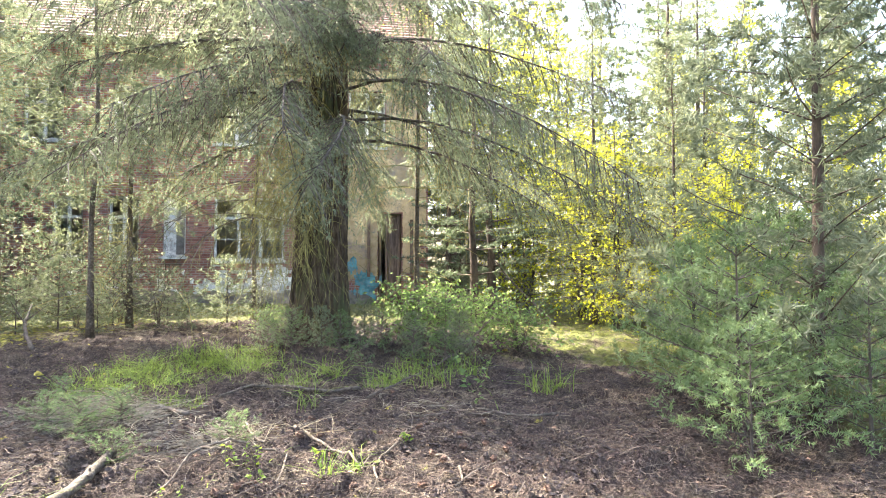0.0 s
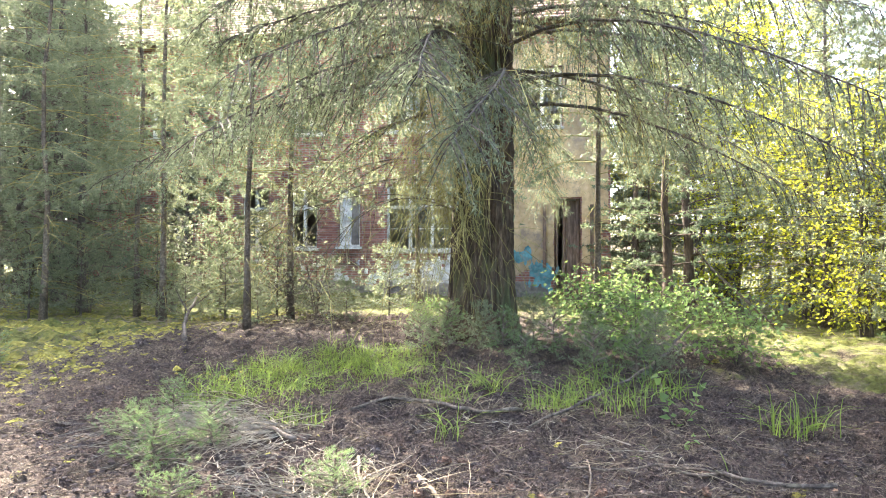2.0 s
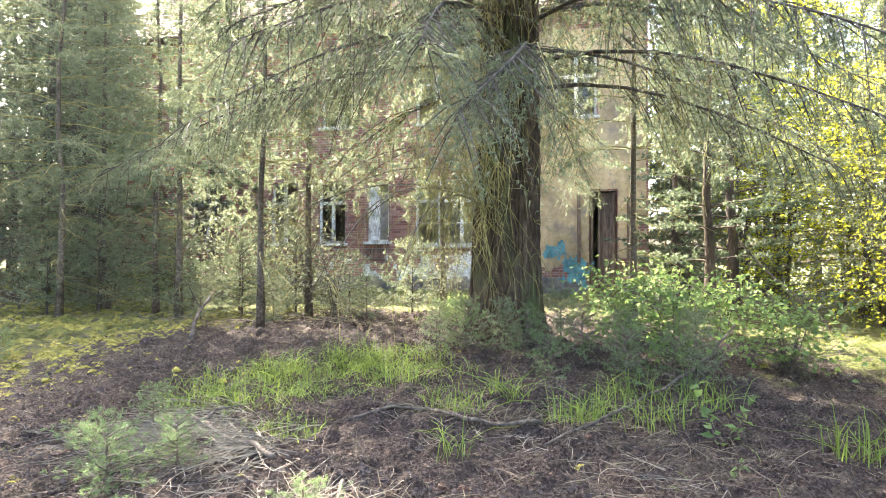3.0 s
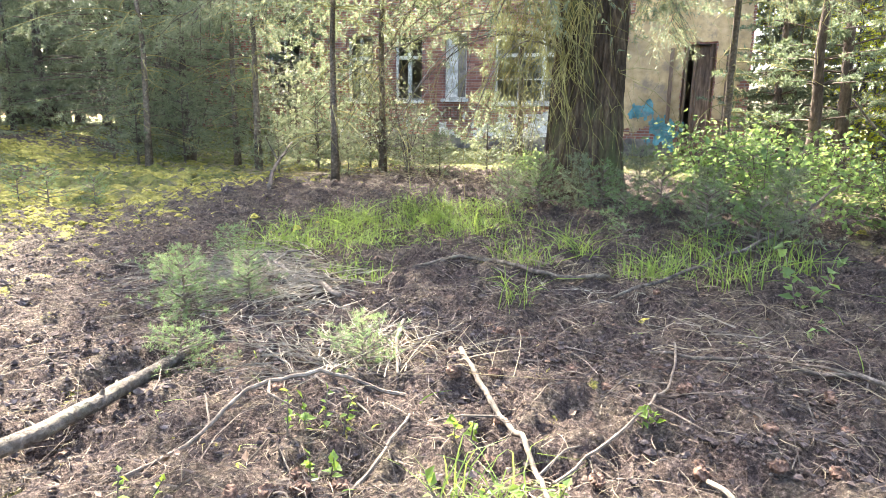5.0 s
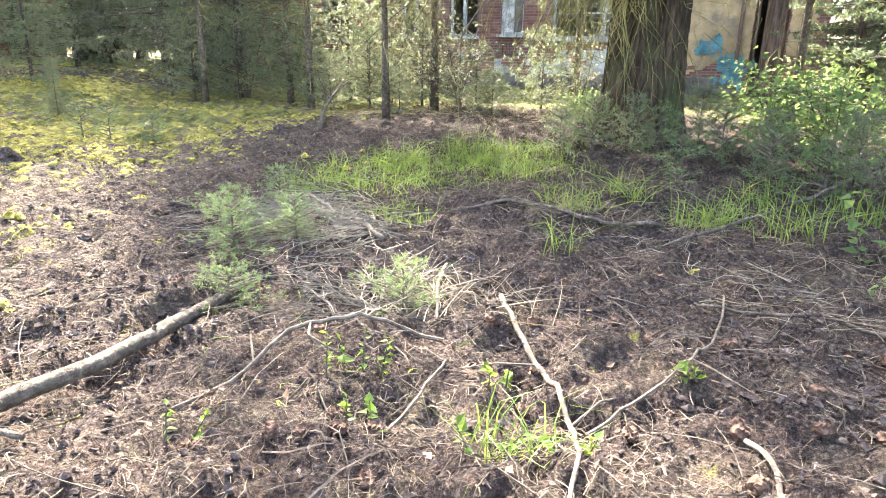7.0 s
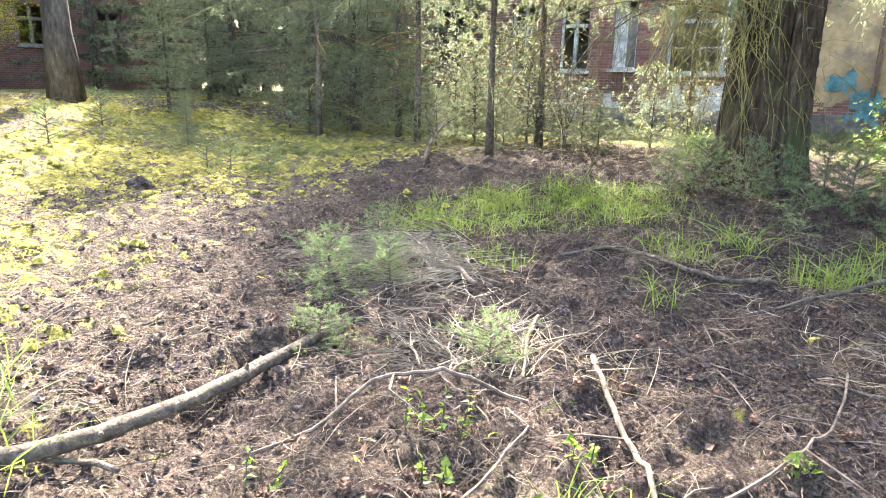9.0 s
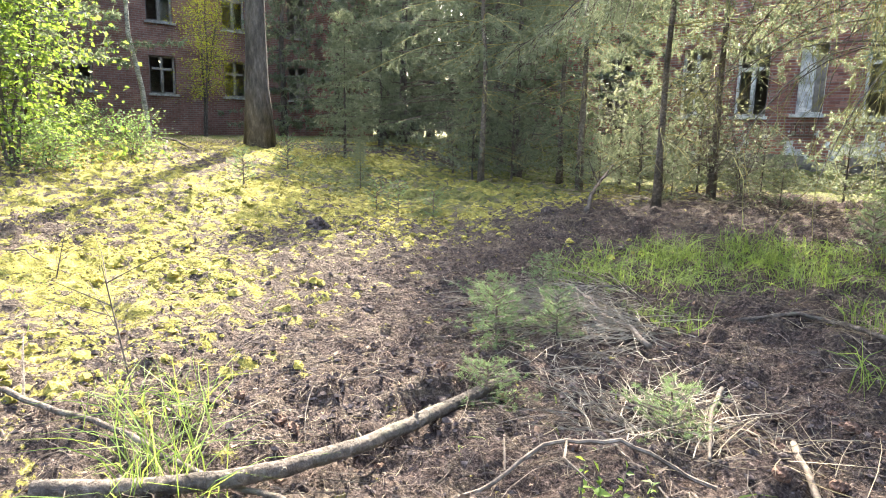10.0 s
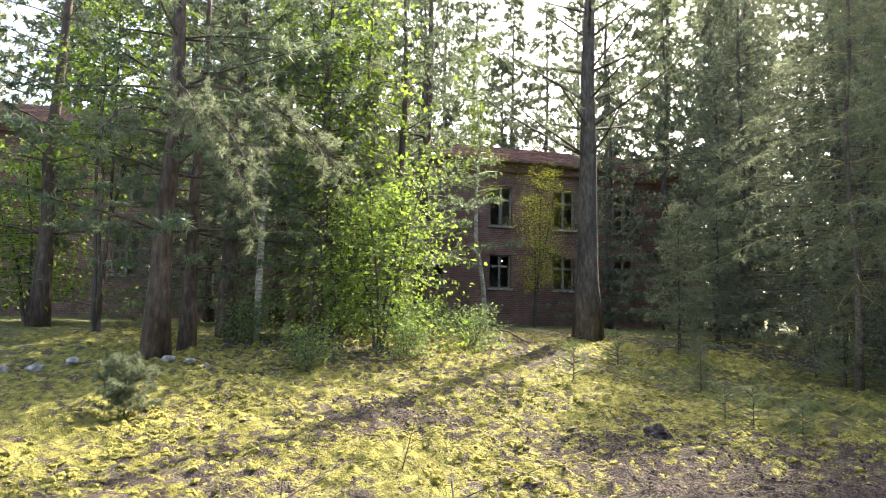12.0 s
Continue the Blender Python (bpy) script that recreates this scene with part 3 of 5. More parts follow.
    for x0, x1, z0, z1 in ((-3.93, -3.05, 1.75, 4.15), (-5.46, -4.76, 1.75, 3.9), (-2.9, -0.8, 1.33, 1.6)):
        row = int(z0 / 0.085)
        while row * 0.085 + 0.08 < z1:
            x = x0 + (0.13 if row % 2 else 0.0) + 0.13
            while x + 0.12 < x1:
                if rng.random() < 0.93:
                    b = new("brick", one)
                    b.parent = front
                    b.location = (x + rng.uniform(-0.004, 0.004), Y + rng.uniform(-0.003, 0.005), row * 0.085 + 0.043)
                    b.rotation_euler = (0, rng.uniform(-0.012, 0.012), 0)
                x += 0.26
            row += 1
    return h


def far_house():
    """A long two-storey brick house whose front faces +x; built along x and turned."""
    h = thing("far_brick_house", Matrix.Translation((-25.0, 0, 0.5)) @ pose(0, 0, 0, 0, 0, 90), "distant dark red brick house behind the trees", "house")
    # local x runs along world y, local -y faces world +x
    holes = []
    for x in np.arange(-14.9, 22.5, 3.1):
        holes += [(x, x + 1.05, 1.95, 3.45), (x, x + 1.05, 4.77, 6.6)]
    g = Geo()
    wall_face(g, -20, 24, 0, 0.4, -0.6, 7.6, holes)
    part("wall", g, M_BRICK2, h)
    part("rear_wall", Geo().box(-20, 24, 9, 9.4, -0.6, 7.6), M_BRICK2, h)
    for x in (-20, 23.6):
        part("side_wall", Geo().box(x, x + 0.4, 0.4, 9, -0.6, 7.6), M_BRICK2, h)
    part("inner_wall", Geo().box(-19.6, 23.6, 4, 4.2, -0.6, 7.6), M_INSIDE, h)
    part("storey_floor", Geo().box(-19.6, 23.6, 0.4, 4, 3.9, 4.15), M_INSIDE, h)
    part("attic_floor", Geo().box(-19.6, 23.6, 0.4, 9, 7.4, 7.58), M_INSIDE, h)
    part("cornice", Geo().box(-20.2, 24.2, -0.18, -0.003, 7.25, 7.6), M_BRICK2, h)
    part("eave_board", Geo().box(-20.4, 24.4, -0.5, -0.05, 7.6, 7.72), M_TIMBER, h)
    tiled_roof(h, -20.5, 24.5, -0.6, 4.7, 7.55, 9.6, 20)
    tiled_roof(h, -20.5, 24.5, 10.0, 4.7, 7.55, 9.6, 10)
    for k, hole in enumerate(holes):
        window(h, hole, 0, 2, hole[2] + (hole[3] - hole[2]) * 0.66, None, ((k % 2, hole[2] + 0.07, hole[2] + (hole[3] - hole[2]) * 0.62),), 0.14, True, M_GREY)
    return h


brick_house()
far_house()


# ---- trees ----
def limb_points(start, az, length, rise, sag, rng, k=6, curl=0.0):
    """A limb that leaves the trunk at azimuth az, rises, then sags with its weight."""
    s = np.linspace(0, 1, k)
    bend = az + 0.35 * (rng.random() - 0.5) * s + 0.1 * np.cumsum(rng.normal(size=k)) * s
    step = length / (k - 1)
    x = start[0] + np.cumsum(np.cos(bend)) * step - np.cos(bend[0]) * step
    y = start[1] + np.cumsum(np.sin(bend)) * step - np.sin(bend[0]) * step
    z = start[2] + length * (rise * s - sag * s ** 2 + curl * s ** 4)
    return np.stack([x, y, z], 1)


def along(pts, s):
    s = np.clip(s, 0, 0.9999) * (len(pts) - 1)
    i = s.astype(int)
    u = (s - i)[:, None]
    return pts[i] * (1 - u) + pts[i + 1] * u, unit(pts[i + 1] - pts[i])


def conifer(name, label, seed, height, radius, crown_from, reach, whorls, per, twigs, count, size, width, bark, leaf,
            rise=0.15, sag=0.35, curl=0.12, taper=0.9, twig_len=0.34, bare=0.0, spread=0.85, hang=0.35, category="tree", group="", lean=0.0, wood=None, sides=4, dead_from=0.0):
    """trunk, limbs and a crown of needles on twigs. reach: limb length at the crown's foot."""
    rng = np.random.RandomState(seed)
    t = thing(name, pose(0, 0, 0), label, category, group)
    n = 11
    zz = np.linspace(-0.15, height, n)
    tp = np.stack([lean * zz / height + 0.012 * height * vnoise(zz * 0.5 + seed, zz * 0 + 3), 0.012 * height * vnoise(zz * 0.5, zz * 0 + seed), zz], 1)
    rr = radius * (1 - 0.93 * np.linspace(0, 1, n) ** 0.9)
    rr[0] *= 1.45
    rr[1] *= 1.08
    part("trunk", Geo().tube(tp, rr, 12, 0.08, rng), bark, t, "", True)
    limbs, crown, tb, tw, tl = Geo(), Geo(), [], [], []
    for k in range(whorls):
        f = (k + 0.3 * rng.random()) / whorls
        z = crown_from + (height * 0.985 - crown_from) * f
        for j in range(per):
            az = 2 * math.pi * (j + rng.random() * 0.8) / per + k * 1.3
            length = reach * ((1 - f) ** taper * 0.93 + 0.05) * (0.62 + 0.55 * rng.random())
            p0, _ = along(tp, np.array([(z + 0.15) / (height + 0.15)]))
            pts = limb_points(p0[0], az, length, rise * (0.5 + rng.random()) + 0.35 * f, sag, rng, 6, curl)
            limbs.tube(pts, np.linspace(max(0.006, radius * 0.17 * (1 - f * 0.7)), 0.003, 6), sides)
            m = max(2, int(twigs * (0.35 + 0.65 * length / reach)))
            s = bare + (1 - bare) * (np.arange(m) + rng.random(m)) / m
            q, d = along(pts, s)
            side = unit(np.cross(d, np.array([0, 0, 1.0]))) * np.where(rng.random(m) < 0.5, 1, -1)[:, None]
            w = unit(d * 0.55 + side * (0.35 + 0.6 * rng.random(m))[:, None] + np.array([0, 0, -hang]) * (0.3 + rng.random(m))[:, None] + rng.normal(size=(m, 3)) * 0.18)
            ll = twig_len * (0.5 + 0.8 * rng.random(m)) * (0.45 + 0.75 * (1 - s))
            tb.append(q)
            tw.append(w)
            tl.append(ll)
            tb.append(pts[-1:])
            tw.append(unit(pts[-1:] - pts[-2:-1]))
            tl.append(np.array([twig_len * 0.5]))
    # bare dead branches below the crown
    for k in range(int((crown_from - dead_from) * 7) if dead_from else 0):
        z = dead_from + (crown_from - dead_from) * rng.random()
        p0, _ = along(tp, np.array([(z + 0.15) / (height + 0.15)]))
        pts = limb_points(p0[0], rng.random() * 6.283, reach * (0.15 + 0.35 * rng.random()), 0.1, 0.45, rng, 6, 0.05)
        limbs.tube(pts, np.linspace(0.009, 0.003, 6), 3)
        for _ in range(5):
            a = pts[rng.randint(1, 6)]
            e = a + rng.normal(size=3) * np.array([0.14, 0.14, 0.08]) + np.array([0, 0, -0.12])
            limbs.tube([a, (a + e) / 2 + np.array([0, 0, 0.02]), e], [0.004, 0.003, 0.002], 3)
    tagged(part("branchwork", limbs, wood or bark, t), kind="stuff")
    tb, tw, tl = np.concatenate(tb), np.concatenate(tw), np.concatenate(tl)
    # second order: side sprays on each twig
    u = rng.random(len(tb))[:, None]
    b2 = tb + tw * tl[:, None] * (0.3 + 0.5 * u)
    w2 = unit(tw * 0.7 + rng.normal(size=tw.shape) * 0.55 + np.array([0, 0, -hang * 0.4]))
    needles(crown, np.concatenate([tb, b2]), np.concatenate([tw, w2]), np.concatenate([tl, tl * 0.65]), count, size, width, rng, spread)
    part("crown", crown, leaf, t)
    return t


def broadleaf(name, label, seed, height, stems, spread, leaf_count, leaf_size, bark, leaf, low=0.15, radius=0.03, category="shrub", group="", fan=0.35, layered=0.0):
    rng = np.random.RandomState(seed)
    t = thing(name, pose(0, 0, 0), label, category, group)
    foliage, twigwork = Geo(), Geo()
    P, W = [], []
    for k in range(stems):
        az = 2 * math.pi * (k + rng.random()) / stems
        hh = height * (0.7 + 0.35 * rng.random())
        s = np.linspace(0, 1, 7)
        out = spread * fan * (0.4 + rng.random()) * s ** 1.3
        pts = np.stack([out * np.cos(az) + 0.03 * height * np.cumsum(rng.normal(size=7)) * 0.3, out * np.sin(az) + 0.03 * height * np.cumsum(rng.normal(size=7)) * 0.3, -0.05 + hh * s], 1)
        wood = Geo().tube(pts, radius * np.linspace(1, 0.25, 7), 6)
        side = int(10 + 10 * height ** 0.5)
        for j in range(side):
            f = low + (1 - low) * (j + rng.random()) / side
            q, _ = along(pts, np.array([f]))
            length = spread * (0.35 + 0.5 * rng.random()) * (1.15 - 0.75 * f)
            b = limb_points(q[0], rng.random() * 6.28, length, 0.45 - layered * 0.4, 0.28, rng, 5)
            twigwork.tube(b, np.linspace(radius * 0.35, 0.002, 5), 3)
            m = max(4, int(leaf_count / (stems * side)))
            ss = 0.15 + 0.85 * rng.random(m)
            pp, dd = along(b, ss)
            off = rng.normal(size=(m, 3)) * np.array([1, 1, 0.55 - 0.35 * layered]) * 0.13 * spread * (0.4 + ss)[:, None]
            P.append(pp + off)
            W.append(unit(dd + off * 3))
        part("stem", wood, bark, t)
    tagged(part("branchwork", twigwork, bark, t), kind="stuff")
    leaves(foliage, np.concatenate(P), np.concatenate(W), leaf_size, rng)
    part("foliage", foliage, leaf, t)
    return t


def put(tree, x, y, turn=0.0, scale=1.0, lift=-0.03):
    tree.matrix_world = Matrix.Translation((x, y, on_ground(x, y, lift))) @ Matrix.Rotation(turn, 4, "Z") @ Matrix.Scale(scale, 4)
    return tree


def again(tree, x, y, turn=0.0, scale=1.0, label=""):
    c = copy_thing(tree, Matrix.Identity(4))
    c.scale = (1, 1, 1)
    put(c, x, y, turn, scale)
    return tagged(c, label)


def old_spruce():
    """The huge old spruce: furrowed trunk, long limbs, curtains of hanging lichened twigs."""
    rng = np.random.RandomState(21)
    X, Y, Z = 1.50, 12.25, 0.16
    t = thing("old_spruce", pose(X, Y, Z), "huge old spruce with deeply furrowed bark and hanging twigs", "tree")
    H, sides, rings = 17.0, 200, 150
    zz = np.concatenate([np.linspace(-0.2, 5.0, rings - 20), np.linspace(5.2, H, 20)])
    ang = np.arange(sides) * 2 * math.pi / sides
    A, ZZ = np.meshgrid(ang, zz)
    rad = 0.455 * (1 - 0.9 * np.clip(ZZ / H, 0, 1)) + 0.13 * np.exp(-np.maximum(ZZ, 0) / 0.30) * (0.75 + 0.45 * np.cos(A * 5 + 0.7) + 0.2 * np.cos(A * 3))
    # bark plates: ridges that run up the trunk and break
    wob = vnoise(A * 3.0, ZZ * 0.9 + 5)
    ridge = np.abs(np.sin(A * 15 + wob * 5 + 1.5 * vnoise(A * 6.4, ZZ * 2.1)))
    crack = np.abs(vnoise(A * 9.0 + 30, ZZ * 4.5)) * 2
    rad = rad + 0.062 * (ridge ** 0.45 - 0.65) * (0.55 + 0.9 * crack) + 0.018 * vnoise(A * 20, ZZ * 8)
    rad[:, -1] = rad[:, -1] * 0.5 + rad[:, 0] * 0.5
    v = np.stack([rad * np.cos(A) + 0.018 * ZZ, rad * np.sin(A), ZZ], -1).reshape(-1, 3)
    i, j = np.meshgrid(np.arange(rings - 1), np.arange(sides), indexing="ij")
    f = np.stack([i * sides + j, i * sides + (j + 1) % sides, (i + 1) * sides + (j + 1) % sides, (i + 1) * sides + j], -1).reshape(-1, 4)
    part("trunk", Geo().add(v, f), M_SPRUCE_BARK, t)
    crown, hang_g, dead = Geo(), Geo(), Geo()
    tb, tw, tl = [], [], []
    for k in range(112):
        if k < 92:
            z = 3.3 + 12.0 * (k / 92) ** 1.25
            az = k * 2.399 + 0.5 * rng.random()
            length = (6.2 - 0.31 * z) * (0.6 + 0.45 * rng.random())
        else:
            # drooping boughs over the clearing, before the trunk
            z = 3.8 + 3.0 * rng.random()
            az = -math.pi / 2 - 0.3 + 0.85 * rng.normal()
            length = 1.8 + 2.2 * rng.random()
        droop = 0.44 + 0.22 * rng.random()
        p0 = np.array([0.4 * math.cos(az) + 0.018 * z, 0.4 * math.sin(az), z])
        pts = limb_points(p0, az, length, 0.10 + 0.10 * rng.random(), droop, rng, 8, 0.12)
        part("limb", Geo().tube(pts, np.linspace(0.034 - 0.0015 * z, 0.004, 8), 6, 0.1, rng), M_DARK_BARK, t)
        m = int(16 + 10 * length) if k < 92 else int(12 + 7 * length)
        s = 0.25 + 0.75 * (np.arange(m) + rng.random(m)) / m
        q, d = along(pts, s)
        side = unit(np.cross(d, np.array([0, 0, 1.0]))) * np.where(rng.random(m) < 0.5, 1, -1)[:, None]
        w = unit(d * 0.4 + side * (0.3 + 0.4 * rng.random(m))[:, None] + np.array([0, 0, -0.95]) * rng.random(m)[:, None])
        ll = 0.95 * (0.4 + 0.8 * rng.random(m)) * (1.15 - 0.6 * s)
        # branchlets that carry sprays
        for a, b, c in zip(q, w, ll):
            e = a + b * c + np.array([0, 0, -0.20 * c])
            crown_pts = np.stack([a, (a + e) / 2 + np.array([0, 0, 0.04]), e])
            dead.tube(crown_pts, [0.008, 0.006, 0.003], 3)
            g = 7
            ss = (np.arange(g) + rng.random(g)) / g
            qq, dd = along(crown_pts, ss)
            tb.append(qq)
            tw.append(unit(dd * 0.6 + rng.normal(size=(g, 3)) * 0.5 + np.array([0, 0, -0.45])))
            tl.append(0.30 * (0.5 + 0.8 * rng.random(g)))
        # long dead twigs that hang from the inner limb
        if z < 5.2:
            for _ in range(8):
                s1 = np.array([0.02 + 0.55 * rng.random() ** 1.3])
                a, d1 = along(pts, s1)
                drop = (0.5 + 1.6 * rng.random()) * (1.0 if z < 4 else 0.7)
                sx, sy = rng.normal(size=2) * 0.30
                u = np.linspace(0, 1, 6)
                h = np.stack([a[0][0] + sx * u ** 0.6 + 0.05 * rng.normal(size=6) * u, a[0][1] + sy * u ** 0.6 - 0.10 * u, a[0][2] - drop * u ** 1.4], 1)
                hang_g.tube(h, np.linspace(0.005, 0.002, 6), 3)
                for _ in range(3):
                    c0 = h[rng.randint(1, 5)]
                    e = c0 + np.array([rng.normal() * 0.13, rng.normal() * 0.13, -0.10 - 0.25 * rng.random()])
                    hang_g.tube([c0, (c0 + e) / 2 + np.array([0, 0, 0.02]), e], [0.004, 0.003, 0.002], 3)
    # a curtain of twigs that clings round the trunk's foot side facing the clearing
    for k in range(34):
        az = -math.pi / 2 + rng.normal() * 0.95
        r = 0.50 + 0.25 * rng.random() ** 2
        z0 = 0.9 + 2.4 * rng.random()
        drop = min(z0 - 0.12, 0.5 + 0.9 * rng.random())
        u = np.linspace(0, 1, 6)
        rr = r + 0.45 * rng.random() * np.sin(u * 2.6)
        aa = az + 0.5 * (rng.random() - 0.5) * u
        kink = np.cumsum(rng.normal(size=6)) * 0.09
        h = np.stack([rr * np.cos(aa) + kink, rr * np.sin(aa), z0 - drop * u ** 1.2 + 0.25 * np.sin(u * 3.1) * rng.random()], 1)
        hang_g.tube(h, np.linspace(0.0045, 0.002, 6), 3)
    # a dense veil of lichened twigs left of the trunk
    for k in range(180):
        a0 = np.array([-0.12 - 0.72 * rng.random() ** 1.2, -0.70 + 0.35 * rng.normal(), 1.6 + 2.2 * rng.random()])
        drop = min(a0[2] - 0.35, (0.5 + 1.4 * rng.random()) * (1.15 - 0.35 * abs(a0[0])))
        u = np.linspace(0, 1, 7)
        kink = np.cumsum(rng.normal(size=(7, 2)), 0) * 0.075
        h = np.stack([a0[0] + 0.35 * rng.normal() * u + kink[:, 0], a0[1] + 0.25 * rng.normal() * u + kink[:, 1], a0[2] - drop * u ** 1.25], 1)
        hang_g.tube(h, np.linspace(0.0058, 0.0022, 7), 3)
        for _ in range(3):
            c0 = h[rng.randint(1, 6)]
            e = c0 + np.array([rng.normal() * 0.14, rng.normal() * 0.14, -0.05 - 0.25 * rng.random()])
            hang_g.tube([c0, (c0 + e) / 2 + np.array([0, 0, 0.03]), e], [0.0035, 0.003, 0.0018], 3)
    # long dead boughs that arch out to the house's side and hang to the ground
    for k in range(13):
        az = math.pi + 0.55 * rng.normal() - 0.15
        reach, z0 = 1.3 + 2.3 * rng.random(), 1.7 + 1.5 * rng.random()
        u = np.linspace(0, 1, 9)
        r = 0.4 + reach * u
        aa = az + 0.25 * rng.normal() * u
        h = np.stack([r * np.cos(aa), r * np.sin(aa), z0 + 0.35 * np.sin(u * 2.2) - (z0 - 0.25 - 0.5 * rng.random()) * u ** 2.2], 1)
        part("dead_bough", Geo().tube(h, np.linspace(0.011, 0.004, 9), 5), M_TWIG, t)
        for _ in range(9):
            i = rng.randint(2, 9)
            drop = 0.25 + 0.5 * rng.random()
            e = h[i] + np.array([rng.normal() * 0.22, rng.normal() * 0.22, -min(drop, h[i][2] - 0.05)])
            hang_g.tube([h[i], (h[i] + e) / 2 + np.array([rng.normal() * 0.06, rng.normal() * 0.06, 0.10]), e], [0.0045, 0.0035, 0.002], 3)
    tagged(part("spray_wood", dead, M_DARK_BARK, t), kind="stuff")
    part("twig_curtain", hang_g, M_LICHEN_TWIG, t, "curtain of thin yellow-green lichened dead twigs")["kind"] = "stuff"
    tb, tw, tl = np.concatenate(tb), np.concatenate(tw), np.concatenate(tl)
    needles(crown, tb, tw, tl, 13, 0.050, 0.0125, rng, 0.7)
    part("crown", crown, M_SPRUCE, t)
    return t


old_spruce()

# kinds of trees, each built once
spruce_a = put(conifer("spruce", "slender spruce with grey-green drooping boughs", 31, 9.0, 0.10, 0.7, 2.7, 25, 5, 18, 12, 0.070, 0.016, M_DARK_BARK, M_SPRUCE, wood=M_TWIG, hang=0.6, group="spruces at the clearing"), -8.4, 15.9, 0.4, 1.3)
spruce_b = put(conifer("pale_spruce", "young spruce with pale silvery sunlit needles", 32, 4.6, 0.055, 0.25, 1.25, 20, 5, 13, 15, 0.052, 0.017, M_DARK_BARK, M_SILVER, group="young pale spruces"), -9.5, 12.1, 0.0, 0.72)
spruce_c = put(conifer("thin_spruce", "thin half-dead spruce with sparse twigs", 33, 11.5, 0.055, 2.7, 2.5, 24, 4, 17, 17, 0.062, 0.014, M_TWIG, M_SILVER, bare=0.2, sag=0.55, hang=0.75, dead_from=0.5, wood=M_LICHEN_TWIG, group="thin spruces before the house"), -2.1, 14.0)
pine_a = put(conifer("pine", "tall pine with reddish bark and tufted needles", 34, 13.0, 0.18, 2.0, 3.0, 14, 4, 15, 14, 0.13, 0.026, M_PINE_BARK, M_PINE, rise=0.22, sag=0.28, bare=0.3, hang=0.1, spread=0.8, taper=0.5, twig_len=0.32, group="pines"), -15.2, 5.6, 0.5, 1.15)
pine_b = put(conifer("young_pine", "young bushy pine with blue-green needles", 35, 6.0, 0.065, 0.35, 1.8, 15, 5, 14, 16, 0.10, 0.017, M_PINE_BARK, M_SPRUCE, rise=0.3, sag=0.15, hang=-0.05, twig_len=0.3, group="young pines"), 6.1, 6.7)
maple = put(broadleaf("maple_bush", "tall maple sapling with fresh green layered leaves", 36, 4.6, 4, 2.6, 5000, 0.095, M_DARK_BARK, M_MAPLE, 0.12, 0.035, layered=0.9, group="leafy saplings"), -9.7, 5.95, 0.0, 0.92)
yellow = put(broadleaf("beech_sapling", "young leafy tree, sun glow put into its yellow-green leaves", 37, 6.0, 4, 2.6, 5600, 0.08, M_DARK_BARK, M_YELLOW, 0.08, 0.04, layered=0.6, group="sunlit saplings"), 8.3, 19.0)
shrub = put(broadleaf("elder_shrub", "leafy green elder shrub beside the old spruce", 38, 0.95, 7, 1.0, 800, 0.066, M_DARK_BARK, M_SHRUB, 0.1, 0.009, group="green shrubs"), 3.45, 11.1, 0.0, 1.1)
birch = put(broadleaf("birch", "slim birch with whitish bark and small leaves", 39, 8.5, 1, 1.6, 3000, 0.05, M_BIRCH, M_MAPLE, 0.45, 0.075, "tree", group="birches", fan=0.5), -10.6, 3.75)
tall_maple = put(broadleaf("tall_maple", "tall slim maple with leaves high above bare stems", 48, 7.0, 4, 2.6, 3000, 0.12, M_DARK_BARK, M_MAPLE, 0.5, 0.04, "tree", layered=0.7), -11.4, 0.7)
bush = put(broadleaf("bramble_bush", "low tangled bramble bush with pale leaves", 40, 0.9, 10, 0.9, 1500, 0.05, M_DARK_BARK, M_SHRUB, 0.05, 0.006, group="low bushes"), -9.0, 6.3)
tall_pine = put(conifer("dark_tall_pine", "tall dark pine with bare lower trunk and upswept limbs", 41, 16.0, 0.28, 4.2, 3.1, 15, 4, 9, 15, 0.13, 0.020, M_DARK_BARK, M_PINE, rise=0.42, sag=0.05, bare=0.12, hang=-0.05, spread=0.8, taper=0.4, twig_len=0.34), -11.7, 11.2)
far_tree = put(conifer("forest_spruce", "dark spruce in the wood behind", 42, 14.0, 0.16, 0.8, 2.8, 20, 5, 9, 7, 0.22, 0.075, M_DARK_BARK, M_SPRUCE, sides=3, group="spruces of the wood"), -14.5, 23.0)



